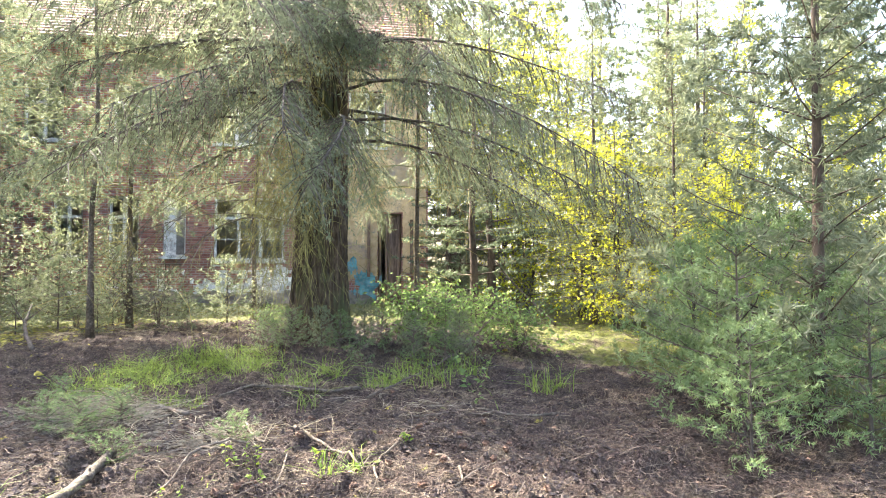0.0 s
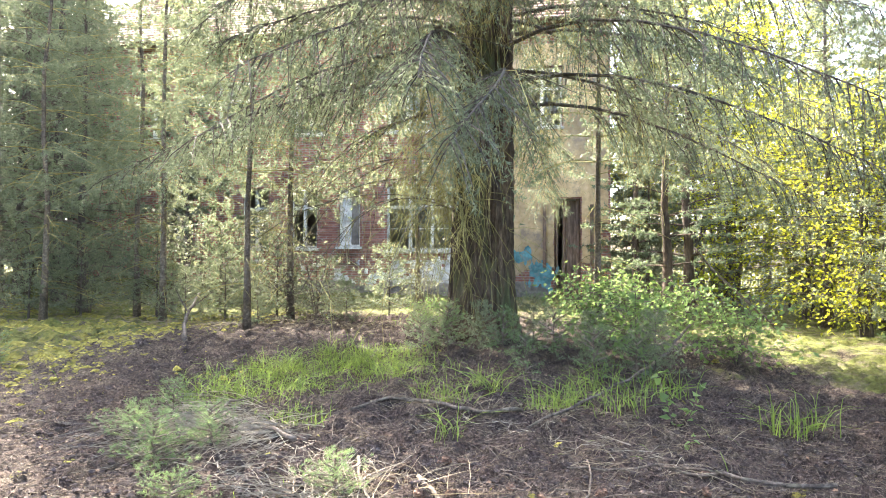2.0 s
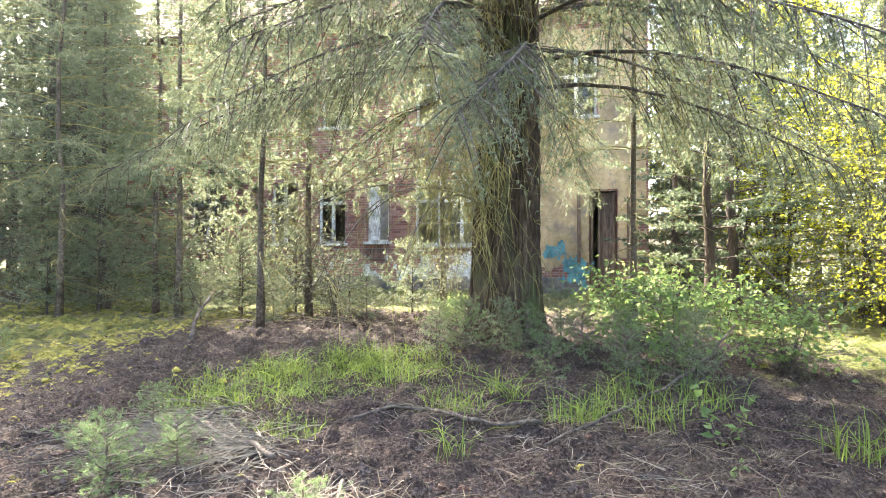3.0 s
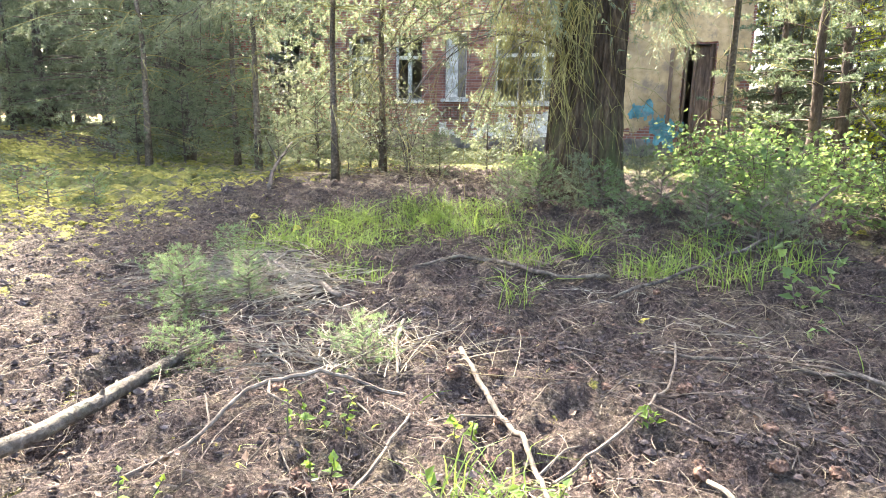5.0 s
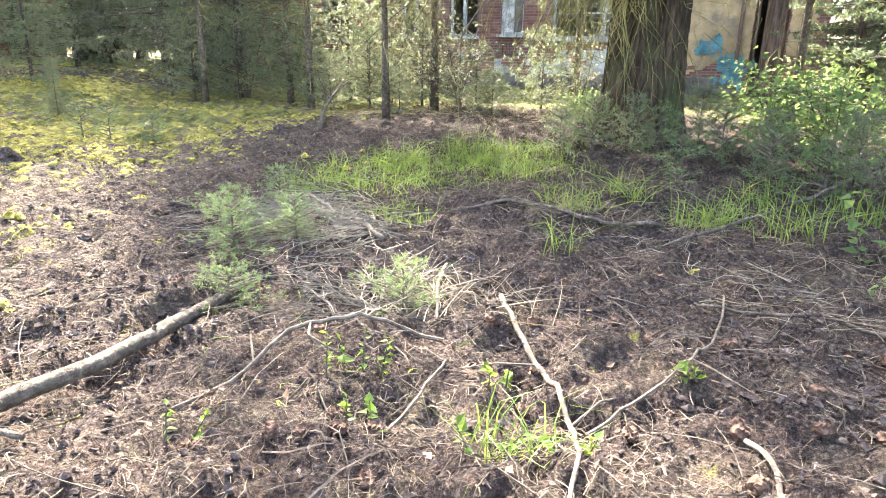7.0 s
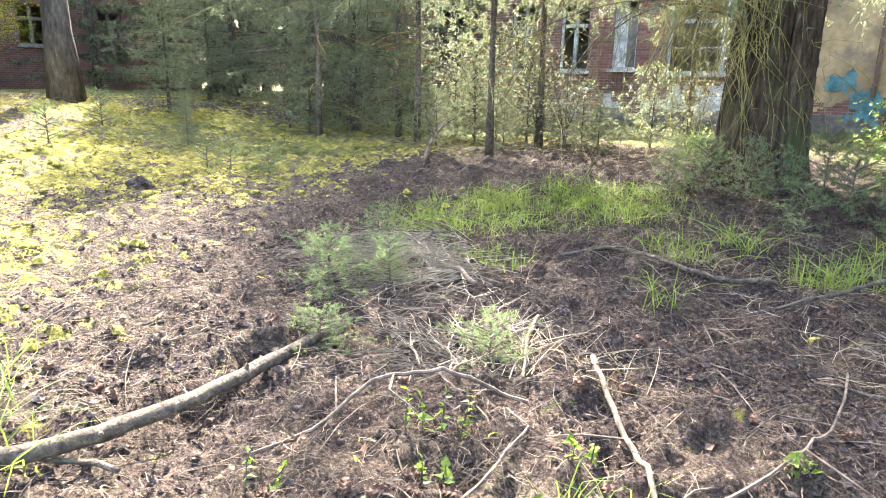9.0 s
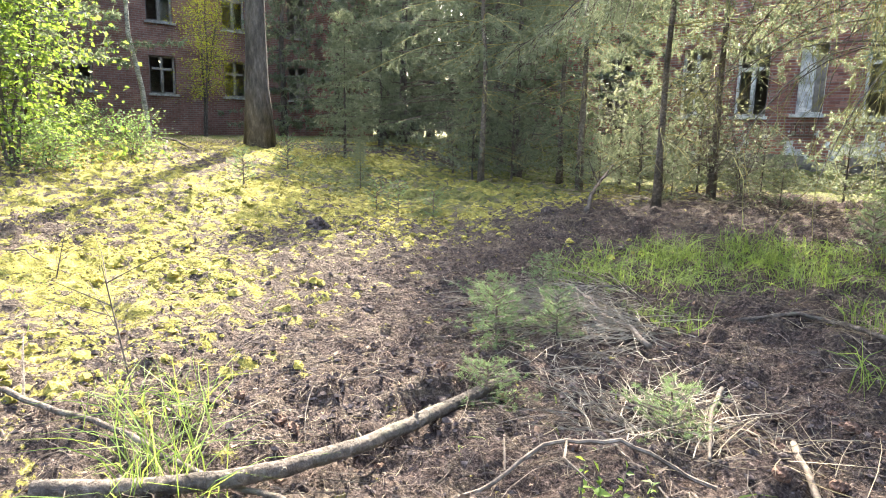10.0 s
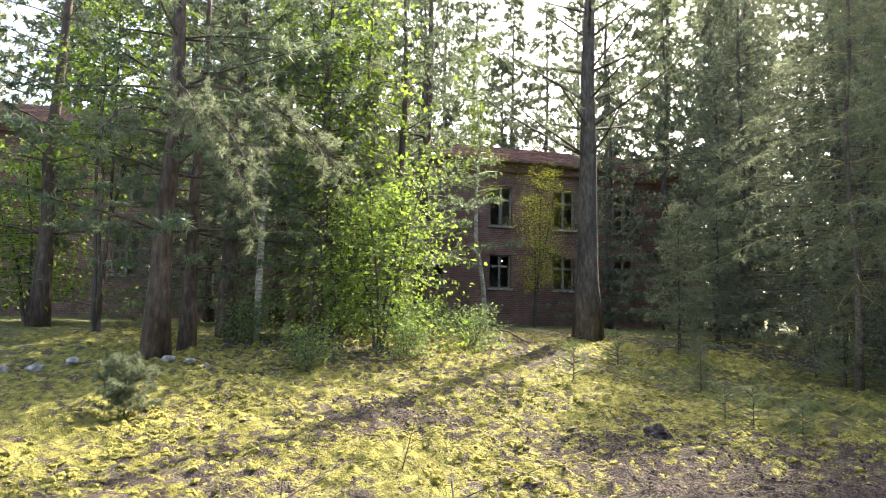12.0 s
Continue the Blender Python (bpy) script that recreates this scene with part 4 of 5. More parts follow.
def pine_boughs(tree):
    """Long drooping boughs with pale tufts, low on the pine at the moss's edge."""
    rng = np.random.RandomState(46)
    for k, (z, az, length) in enumerate(((4.4, 0.95, 3.0), (4.0, 0.55, 2.6), (4.7, 1.25, 2.6), (3.5, 0.8, 2.4), (4.3, 0.15, 2.2), (3.9, -0.5, 1.7))):
        pts = limb_points(np.array([0.1 * math.cos(az), 0.1 * math.sin(az), z]), az, length, 0.06, 0.55, rng, 8, 0.0)
        pts[:, 2] += 0.06 * np.cumsum(rng.normal(size=8)) * np.linspace(0, 1, 8)
        bough = part("bough", Geo().tube(pts, np.linspace(0.030, 0.006, 8), 6, 0.15, rng), M_PINE_BARK, tree)
        m = 34
        s = 0.35 + 0.65 * (np.arange(m) + rng.random(m)) / m
        q, d = along(pts, s)
        w = unit(d * 0.5 + rng.normal(size=(m, 3)) * 0.6 + np.array([0, 0, -0.35]))
        ll = 0.42 * (0.5 + 0.8 * rng.random(m))
        wood, tufts = Geo(), Geo()
        for a, b, c in zip(q, w, ll):
            wood.tube([a, a + b * c * 0.5 + np.array([0, 0, 0.03]), a + b * c], [0.006, 0.0045, 0.003], 3)
        # the tufts sit at the twigs' ends
        b2 = np.concatenate([q + w * (ll * f)[:, None] for f in (0.55, 0.78, 0.92)])
        w2 = unit(np.concatenate([w, w, w]) + rng.normal(size=(3 * m, 3)) * 0.45)
        needles(tufts, b2, w2, np.full(3 * m, 0.13), 26, 0.085, 0.009, rng, 0.75)
        tagged(part("twigwork", wood, M_PINE_BARK, bough), kind="stuff")
        tagged(part("needle_spray", tufts, M_SILVER, bough), "pale grey-green needle spray", kind="stuff")


pine_boughs(again(pine_a, -8.9, 2.3))
# spruces left of the house
for x, y, r, s in ((-9.4, 16.0, 2.2, 1.4), (-13.0, 16.5, 2.9, 1.3), (-15.0, 20.4, 4.0, 1.15), (-6.9, 14.8, 0.9, 0.9), (-13.8, 6.2, 1.0, 0.85), (-15.6, 4.6, 2.3, 0.95), (-14.6, 3.0, 4.1, 0.9), (-16.5, 1.0, 0.2, 0.9), (-12.7, 4.9, 3.0, 0.9), (8.0, 17.2, 1.2, 0.95), (9.9, 15.4, 2.7, 1.0)):
    again(spruce_a, x, y, r, s)
for x, y, r, s in ((-4.26, 13.5, 0.6, 1.0), (-5.9, 12.7, 2.0, 0.95), (3.3, 14.3, 3.0, 1.05), (-5.3, 14.4, 4.4, 1.0), (-0.2, 16.2, 5.2, 1.0), (-2.05, 12.4, 4.0, 0.9)):
    again(spruce_c, x, y, r, s)
for x, y, r, s in ((-11.6, 14.6, 1.7, 0.95), (-6.76, 10.6, 3.0, 0.2), (-16.3, 7.5, 2.0, 0.8)):
    again(spruce_b, x, y, r, s)
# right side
tall_beech = put(broadleaf("tall_beech", "tall young beech, sunlight put into its yellow-green leaves", 47, 11.0, 3, 3.2, 7500, 0.095, M_DARK_BARK, M_YELLOW, 0.25, 0.07, "tree", group="tall beeches", layered=0.5), 6.9, 23.5)
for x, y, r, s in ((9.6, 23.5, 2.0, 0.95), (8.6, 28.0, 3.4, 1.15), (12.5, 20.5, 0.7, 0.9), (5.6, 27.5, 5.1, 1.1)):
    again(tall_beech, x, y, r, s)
for x, y, r, s in ((7.7, 12.4, 1.2, 0.95), (8.3, 9.4, 2.6, 1.0), (9.6, 14.6, 4.0, 1.1), (8.9, 17.0, 5.0, 1.0), (5.0, 20.4, 0.4, 0.9)):
    again(pine_b, x, y, r, s)
sapling = put(conifer("spruce_sapling", "low spruce sapling with pale spread twigs", 43, 1.3, 0.02, 0.12, 0.75, 9, 4, 8, 14, 0.045, 0.010, M_DARK_BARK, M_SILVER, twig_len=0.24, sag=0.15, rise=0.3, hang=0.05, category="sapling", group="spruce saplings", sides=3), -3.2, 13.8)
for x, y, r, s in ((-2.5, 14.4, 2.2, 1.2), (-4.8, 14.2, 3.3, 1.3), (-1.6, 14.7, 4.0, 0.9), (-3.9, 14.9, 5.0, 1.4), (-5.9, 13.6, 0.3, 1.2), (-2.3, 13.2, 1.9, 0.7), (-0.6, 15.3, 2.8, 1.1), (-3.6, 13.2, 0.6, 0.8), (-6.6, 13.2, 5.3, 1.3), (-1.0, 13.9, 3.4, 0.6)):
    again(sapling, x, y, r, s)
green = put(conifer("green_sapling", "low dark green spruce sapling beside the path", 45, 1.3, 0.02, 0.12, 0.75, 9, 4, 8, 14, 0.045, 0.010, M_DARK_BARK, M_SEEDLING, twig_len=0.24, sag=0.15, rise=0.3, hang=0.05, category="sapling", group="green saplings", sides=3), 5.9, 5.9)
for x, y, r, s in ((5.25, 6.5, 1.5, 1.3), (6.0, 8.6, 2.4, 1.3), (4.75, 5.55, 0.3, 0.75), (5.6, 7.4, 4.3, 1.1), (6.4, 7.6, 3.6, 1.5), (7.0, 10.4, 2.0, 1.3)):
    again(green, x, y, r, s)
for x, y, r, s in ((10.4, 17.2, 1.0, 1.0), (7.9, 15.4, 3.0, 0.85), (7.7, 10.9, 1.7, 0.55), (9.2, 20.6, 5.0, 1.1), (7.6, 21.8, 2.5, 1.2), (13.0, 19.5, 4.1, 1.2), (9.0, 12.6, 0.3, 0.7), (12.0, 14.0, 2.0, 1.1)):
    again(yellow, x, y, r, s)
for x, y, r, s in ((5.6, 18.6, 1.0, 0.75), (4.9, 17.2, 2.0, 0.65), (11.5, 20.0, 3.0, 0.9), (14.0, 24.0, 1.5, 1.0), (9.6, 30.0, 2.5, 1.0), (4.6, 19.8, 0.2, 0.6)):
    again(pine_a, x, y, r, s)
for x, y, r, s in ((4.6, 11.2, 0.6, 0.95), (3.0, 12.3, 2.6, 1.0), (4.6, 14.4, 3.3, 1.1), (3.7, 15.8, 4.0, 1.2), (0.6, 13.3, 5.0, 0.55)):
    again(shrub, x, y, r, s)
for x, y, r, s in ((1.15, 11.35, 0.4, 0.45), (1.62, 11.25, 2.0, 0.5), (2.25, 11.4, 3.7, 0.55), (2.9, 10.6, 5.0, 0.5), (3.5, 10.0, 1.2, 0.55), (0.75, 11.7, 4.1, 0.4)):
    again(sapling, x, y, r, s, "small blue-green spruce seedling at the old trunk")
# young shrubs on the strip before the house; sunlight is put into their pale leaves
pale = put(broadleaf("young_shrub", "thin young shrub with leaves coloured pale for sunlight on them", 44, 1.5, 5, 1.0, 480, 0.048, M_TWIG, M_PALE, 0.12, 0.009, group="pale young shrubs"), -1.4, 13.5)
for x, y, r, s in ((-2.1, 14.0, 1.0, 1.1), (-3.2, 14.5, 2.0, 1.25), (-4.3, 14.9, 4.0, 1.4), (-5.4, 15.6, 5.0, 1.5), (0.2, 14.6, 1.6, 1.0), (-6.3, 14.3, 2.6, 1.2), (-7.6, 13.6, 0.8, 1.1), (-2.8, 15.6, 4.8, 1.3)):
    again(pale, x, y, r, s)
# left wood
again(tall_beech, -20.6, 13.4, 1.0, 0.55)
again(tall_maple, -11.3, 5.2, 2.0, 1.1)
for x, y, r, s in ((-19.2, 8.6, 2.0, 0.8),):
    again(tall_pine, x, y, r, s)
for x, y, r, s in ((-14.4, 7.7, 1.9, 1.0), (-17.6, 2.6, 3.1, 1.1), (-18.5, 6.6, 5.6, 1.1)):
    again(pine_a, x, y, r, s)
for x, y, r, s in ((-9.6, 2.6, 2.4, 0.7), (-11.4, 3.1, 1.0, 0.95), (-10.8, 4.85, 0.7, 0.7), (-13.2, -0.9, 3.0, 1.0), (-16.5, 4.0, 4.0, 1.0), (-13.0, 6.8, 2.7, 0.8)):
    again(pine_a, x, y, r, s)
for x, y, r, s in ((-14.5, -1.5, 0.6, 1.2),):
    again(maple, x, y, r, s)
for x, y, r, s in ((-11.8, 5.4, 3.9, 0.8),):
    again(maple, x, y, r, s)
for x, y, r, s in ((-18.3, 7.6, 1.0, 1.1), (-17.6, 10.5, 2.0, 1.1)):
    again(birch, x, y, r, s)
for x, y, r, s in ((-8.2, 4.6, 1.0, 0.8), (-10.2, 7.9, 2.0, 1.0), (-12.5, 7.4, 3.0, 1.0), (-10.4, 3.6, 4.0, 1.0), (-14.6, 8.0, 5.0, 1.1)):
    again(bush, x, y, r, s)
for x, y, r, s in ((-15.5, 21.5, 0.3, 1.2), (5.5, 25.2, 0.3, 0.75), (7.2, 26.4, 1.9, 0.9), (6.6, 34.0, 4.4, 1.1), (-22.0, 20.0, 1.0, 1.1), (-20.3, 16.4, 2.0, 0.8), (-18.0, 19.5, 3.0, 1.0), (-15.2, 24.5, 2.0, 1.0), (-20.8, 3.0, 5.0, 1.05), (-21.5, -8.0, 1.9, 1.0), (-15.0, -5.5, 3.0, 0.9),
                   # the last seven of this row are unseen, added to close the wood for bounce
                   (10.0, 33.0, 1.0, 1.1), (15.5, 29.0, 2.0, 1.2), (19.0, 22.0, 3.0, 1.1), (20.0, 14.0, 4.0, 1.2), (17.0, 6.0, 5.0, 1.1), (16.0, -3.0, 0.2, 1.0), (6.0, -9.0, 1.0, 1.0), (-2.0, -10.0, 2.0, 1.1), (-9.0, -9.0, 3.0, 1.0), (12.0, -8.0, 2.4, 1.0),
                   (-19.0, 27.0, 0.6, 1.2), (-30.0, 25.5, 0.4, 1.9), (-34.0, 27.5, 2.4, 2.0), (-28.0, 29.5, 4.0, 1.9), (-33.0, 32.0, 5.0, 2.0), (-25.5, 25.0, 1.4, 1.4), (-34.0, -13.0, 0.9, 1.9), (-33.0, -6.5, 2.2, 1.9), (-34.5, -1.5, 4.2, 2.0), (-22.0, 23.0, 0.0, 1.2), (-11.5, 19.0, 1.0, 0.9), (-13.5, 21.5, 2.0, 1.1), (-16.5, 24.0, 3.0, 1.1), (-9.0, 22.0, 1.2, 0.9), (-18.0, 21.0, 4.2, 1.35), (-36.0, 18.0, 0.3, 1.6), (-36.0, 9.0, 2.3, 1.9), (-36.5, 13.5, 4.3, 1.8), (-33.5, 16.4, 1.3, 1.2), (-36.0, 15.4, 5.3, 1.7), (-36.5, 20.6, 0.7, 1.6), (-38.0, 23.5, 2.7, 1.7), (-35.5, 11.6, 3.6, 1.5), (-36.5, 4.0, 1.3, 1.8), (-36.0, 0.0, 2.0, 1.75), (-37.0, -4.0, 2.3, 1.85), (-36.0, -8.0, 0.3, 1.8), (-37.0, -12.5, 3.3, 1.3), (-36.0, -17.0, 3.9, 1.3), (-31.0, 22.0, 4.3, 1.7), (-25.0, 28.0, 3.0, 1.2), (-20.0, 32.0, 1.0, 1.2), (-15.5, 30.0, 0.4, 1.3), (6.2, 30.5, 0.9, 1.0), (12.0, 27.0, 3.1, 1.0), (16.0, 18.5, 0.6, 0.9), (14.0, 12.5, 1.1, 0.85), (12.5, 8.0, 2.1, 0.8), (11.0, 5.0, 2.9, 0.8), (-19.0, 6.0, 1.3, 1.1), (-18.0, 2.0, 0.1, 0.8), (-22.0, 8.5, 3.9, 0.7), (-22.0, 0.0, 0.9, 0.7), (7.5, 38.0, 2.0, 1.2), (13.5, 38.0, 0.9, 1.3), (22.0, 32.0, 0.5, 1.2)):
    again(far_tree, x, y, r, s)

# ---- forest floor ----
def scatter(n, x0, x1, y0, y1, rng, weight):
    """Points on the ground, kept with the chance weight(x, y)."""
    x, y = x0 + (x1 - x0) * rng.random(n), y0 + (y1 - y0) * rng.random(n)
    k = rng.random(n) < weight(x, y)
    return x[k], y[k]


def dirt_only(x, y):
    return (1 - moss_amount(x, y)) * smoothstep(14.5, 12, y)


def crumbs():
    rng = np.random.RandomState(51)
    g = Geo()
    x, y = scatter(76000, -6.5, 5.5, 4.2, 12.0, rng, lambda x, y: dirt_only(x, y) * (0.15 + 0.85 * smoothstep(9.5, 5, y)) * np.clip(0.60 + 2.4 * vnoise(x * 1.7, y * 1.7), 0.08, 1))
    n = len(x)
    s = 0.004 + 0.015 * rng.random(n) ** 3.0 + 0.006 * rng.random(n)
    z = ground_height(x, y) + s * 0.25
    base = np.array([(1, 0, 0), (0, 1, 0), (-1, 0, 0), (0, -1, 0), (0, 0, 1), (0, 0, -1), (0.7, 0.7, 0.5), (-0.7, -0.6, 0.6)], float)
    v = base[None] * (0.6 + 0.7 * rng.random((n, 8, 1))) * s[:, None, None] * np.array([1, 1, 0.72]) + rng.normal(size=(n, 8, 3)) * s[:, None, None] * 0.12
    v += np.stack([x, y, z], 1)[:, None]
    f = np.array([(0, 6, 4), (6, 1, 4), (1, 2, 4), (2, 7, 4), (7, 3, 4), (3, 0, 4), (0, 1, 6), (2, 3, 7), (1, 0, 5), (2, 1, 5), (3, 2, 5), (0, 3, 5)])
    g.add(v, (np.arange(n)[:, None, None] * 8 + f[None]).reshape(-1, 3))
    # finer grit close to the path
    x, y = scatter(60000, -4.5, 4.8, 4.3, 10.0, rng, lambda x, y: (0.25 + 0.75 * dirt_only(x, y)) * (0.12 + 0.88 * smoothstep(9, 5, y)))
    n = len(x)
    s = 0.003 + 0.009 * rng.random(n) ** 2
    base = np.array([(1, 0, -0.3), (-0.5, 0.87, -0.3), (-0.5, -0.87, -0.3), (0, 0, 0.45)])
    v = base[None] * (0.5 + rng.random((n, 4, 1))) * s[:, None, None] + rng.normal(size=(n, 4, 3)) * s[:, None, None] * 0.3
    v += np.stack([x, y, ground_height(x, y) + s * 0.4], 1)[:, None]
    g.add(v, (np.arange(n)[:, None, None] * 4 + np.array([(0, 1, 3), (1, 2, 3), (2, 0, 3)])[None]).reshape(-1, 3))
    return tagged(part("soil_crumbs", g, M_CRUMB), "loose dark brown soil crumbs and peat lumps", "soil", kind="stuff")


def moss_tufts():
    rng = np.random.RandomState(52)
    g = Geo()
    x, y = scatter(26000, -11, 4.5, 2.0, 13, rng, lambda x, y: np.clip((moss_amount(x, y) - 0.18) * (0.75 + 2.6 * vnoise(x * 1.3 + 7, y * 1.3) + 1.2 * vnoise(x * 3.7, y * 3.7)), 0.0, 1) * (0.45 + 0.55 * smoothstep(11, 5, np.hypot(x - 2, y - 4))))
    n = len(x)
    s = 0.014 + 0.040 * rng.random(n) ** 2.0
    z = ground_height(x, y) - s * 0.12
    k = 6
    rings = []
    for r, h in ((1.0, -0.05), (0.80, 0.42), (0.45, 0.66)):
        ang = np.arange(k) * 2 * math.pi / k + r
        rr = r * (0.55 + 0.9 * rng.random((n, k)))
        rings.append(np.stack([rr * np.cos(ang), rr * np.sin(ang), h * (0.65 + 0.7 * rng.random((n, k)))], -1))
    top = np.stack([np.zeros((n, 1)), np.zeros((n, 1)), 0.62 + 0.2 * rng.random((n, 1))], -1)
    v = np.concatenate([*rings, top], 1) * s[:, None, None] + np.stack([x, y, z], 1)[:, None]
    m = 3 * k + 1
    f = []
    for q in range(2):
        for j in range(k):
            j2 = (j + 1) % k
            f += [(q * k + j, q * k + j2, (q + 1) * k + j2), (q * k + j, (q + 1) * k + j2, (q + 1) * k + j)]
    f += [(2 * k + j, 2 * k + (j + 1) % k, 3 * k) for j in range(k)]
    g.add(v, (np.arange(n)[:, None, None] * m + np.array(f)[None]).reshape(-1, 3))
    return tagged(part("moss_cushions", g, M_MOSS), "yellow-green cushions of forest moss", "moss", kind="stuff")


def strands(name, material, label, category, seed, x, y, length, width, lift, upright, bend=0.6):
    """Thin curved strips lying on or growing from the ground."""
    rng = np.random.RandomState(seed)
    n = len(x)
    az = rng.random(n) * 2 * math.pi
    ll = length * (0.45 + 0.9 * rng.random(n))
    up = upright * (0.5 + 0.7 * rng.random(n))
    z0 = ground_height(x, y) + lift * rng.random(n)
    k = 4
    s = np.linspace(0, 1, k)
    turn = az[:, None] + bend * rng.normal(size=(n, 1)) * s
    flat = ll[:, None] * s * np.sqrt(np.clip(1 - up ** 2, 0.03, 1))[:, None]
    cx, cy = x[:, None] + flat * np.cos(turn) * (0.35 + 0.65 * s) if upright > 0.5 else x[:, None] + flat * np.cos(turn), y[:, None] + flat * np.sin(turn) * ((0.35 + 0.65 * s) if upright > 0.5 else 1)
    cz = z0[:, None] + ll[:, None] * (up[:, None] * s - 0.42 * up[:, None] * s ** 2.5)
    if upright <= 0.5:
        cz = np.maximum(cz, ground_height(cx, cy) + 0.004)
    w = width * (0.7 + 0.6 * rng.random((n, 1))) * np.array([1, 0.95, 0.65, 0.06])
    px, py = -np.sin(turn) * w / 2, np.cos(turn) * w / 2
    tilt = (rng.random((n, 1)) - 0.5) * w * 1.2
    a = np.stack([cx - px, cy - py, cz - tilt], -1)
    b = np.stack([cx + px, cy + py, cz + tilt], -1)
    v = np.stack([a, b], 2).reshape(n, k * 2, 3)
    f = np.array([(2 * i, 2 * i + 1, 2 * i + 3, 2 * i + 2) for i in range(k - 1)])
    g = Geo().add(v, (np.arange(n)[:, None, None] * k * 2 + f[None]).reshape(-1, 4))
    return tagged(part(name, g, material), label, category, kind="stuff")


def clump_points(spots, rng):
    xs, ys = [], []
    for x, y, r, n in spots:
        a, q = rng.random(n) * 6.283, r * np.sqrt(rng.random(n)) * (0.5 + 0.5 * rng.random(n))
        xs.append(x + q * np.cos(a))
        ys.append(y + q * np.sin(a) * 0.8)
    return np.concatenate(xs), np.concatenate(ys)


def twig_stuff():
    rng = np.random.RandomState(56)
    g = Geo()
    x, y = scatter(8200, -5.5, 5.5, 4.3, 12.5, rng, lambda x, y: (0.25 + 0.75 * dirt_only(x, y)) * (0.35 + 0.65 * smoothstep(9.5, 5, y)))
    for a, b in zip(x, y):
        ln, az, k = 0.10 + 0.55 * rng.random() ** 2.2, rng.random() * 6.283, 5
        s = np.linspace(-0.5, 0.5, k)
        turn = az + rng.normal() * 0.9 * s
        px, py = a + np.cumsum(np.cos(turn)) * ln / k, b + np.cumsum(np.sin(turn)) * ln / k
        r = 0.0012 + 0.0034 * rng.random() ** 3
        pz = np.interp(s, [-0.5, 0, 0.5], [on_ground(px[0], py[0]), max(on_ground(px[2], py[2]), 0.5 * (on_ground(px[0], py[0]) + on_ground(px[4], py[4]))), on_ground(px[4], py[4])]) + r + 0.035 * rng.random() ** 2 * np.sin((s + 0.5) * 3.1)
        g.tube(np.stack([px, py, pz], 1), r * np.linspace(1, 0.45, k), 3)
    return tagged(part("small_twigs", g, M_TWIG), "thin grey-brown dead twigs lying on the soil", "twigs", kind="stuff")


crumbs()
moss_tufts()
twig_stuff()
rs = np.random.RandomState(57)
x, y = scatter(36000, -6, 5.5, 4.3, 13.0, rs, lambda x, y: np.clip(0.30 + 2.4 * vnoise(x * 0.9 + 2, y * 0.9) + 0.6 * np.exp(-((x - 0.2) ** 2 + (y - 7.7) ** 2) / 0.8), 0.05, 1) * (0.25 + 0.75 * smoothstep(11, 5, y)))
strands("dry_needle_litter", M_STRAW, "pale dry grass stalks and needle litter", "litter", 58, x, y, 0.085, 0.0022, 0.02, 0.13)
x, y = scatter(70000, -5, 5.5, 4.3, 11.5, rs, lambda x, y: dirt_only(x, y) * np.clip(0.55 + 2.0 * vnoise(x * 3.1 + 8, y * 3.1), 0.1, 1) * (0.2 + 0.8 * smoothstep(10, 5, y)))
strands("root_fibres", M_FIBRE, "matted reddish-brown roots, needles and bark shreds", "litter", 67, x, y, 0.095, 0.0030, 0.04, 0.32, 3.0)
gr = np.random.RandomState(59)
spots = [(-0.45, 9.8, 0.45, 330), (0.15, 10.15, 0.5, 620), (0.6, 10.6, 0.6, 480), (-0.2, 9.1, 0.8, 420), (1.1, 10.3, 0.5, 160), (0.3, 9.5, 0.9, 260), (-0.9, 9.4, 0.5, 90), (0.8, 9.9, 0.4, 220), (-0.5, 8.5, 0.5, 170), (0.45, 8.1, 0.35, 130), (2.12, 5.72, 0.18, 60), (0.35, 4.85, 0.3, 90), (-0.1, 5.0, 0.4, 70)]
x, y = clump_points(spots, gr)
strands("grass_patch", M_GRASS, "fresh bright green grass tuft below the old spruce", "grass", 60, x, y, 0.16 + 0.34 * np.clip(0.45 + 1.3 * vnoise(x * 2.4 + 1, y * 2.4), 0, 1), 0.0042, 0.0, 0.85)
spots = [(1.6, 8.95, 0.22, 60), (1.85, 9.5, 0.25, 70), (2.4, 8.9, 0.28, 75), (2.65, 9.15, 0.28, 70), (3.03, 8.7, 0.28, 65), (1.75, 7.8, 0.14, 24), (1.35, 9.1, 0.2, 40), (3.5, 9.4, 0.3, 60), (4.2, 8.3, 0.3, 70), (2.9, 9.7, 0.4, 60)]
x, y = clump_points(spots, gr)
strands("broad_grass", M_GRASS, "long broad green grass blades in loose tufts", "grass", 61, x, y, 0.42, 0.0062, 0.0, 0.93)
x, y = scatter(9000, -16, 9, -1, 18, gr, lambda x, y: np.clip(1.6 * vnoise(x * 0.8 + 3, y * 0.8) + 0.25 * moss_amount(x, y) + 0.28 * smoothstep(4.2, 6, x) - 0.10 + 0.5 * smoothstep(12.2, 13.5, y), 0, 1))
strands("sparse_grass", M_GRASS, "short sparse grass growing through moss and litter", "grass", 62, x, y, 0.15, 0.0055, 0.0, 0.75)
x, y = scatter(2600, -16, -8, 5.0, 13, gr, lambda x, y: np.exp(-((x + 11.5) ** 2 + (y - 8.6) ** 2) / 6))
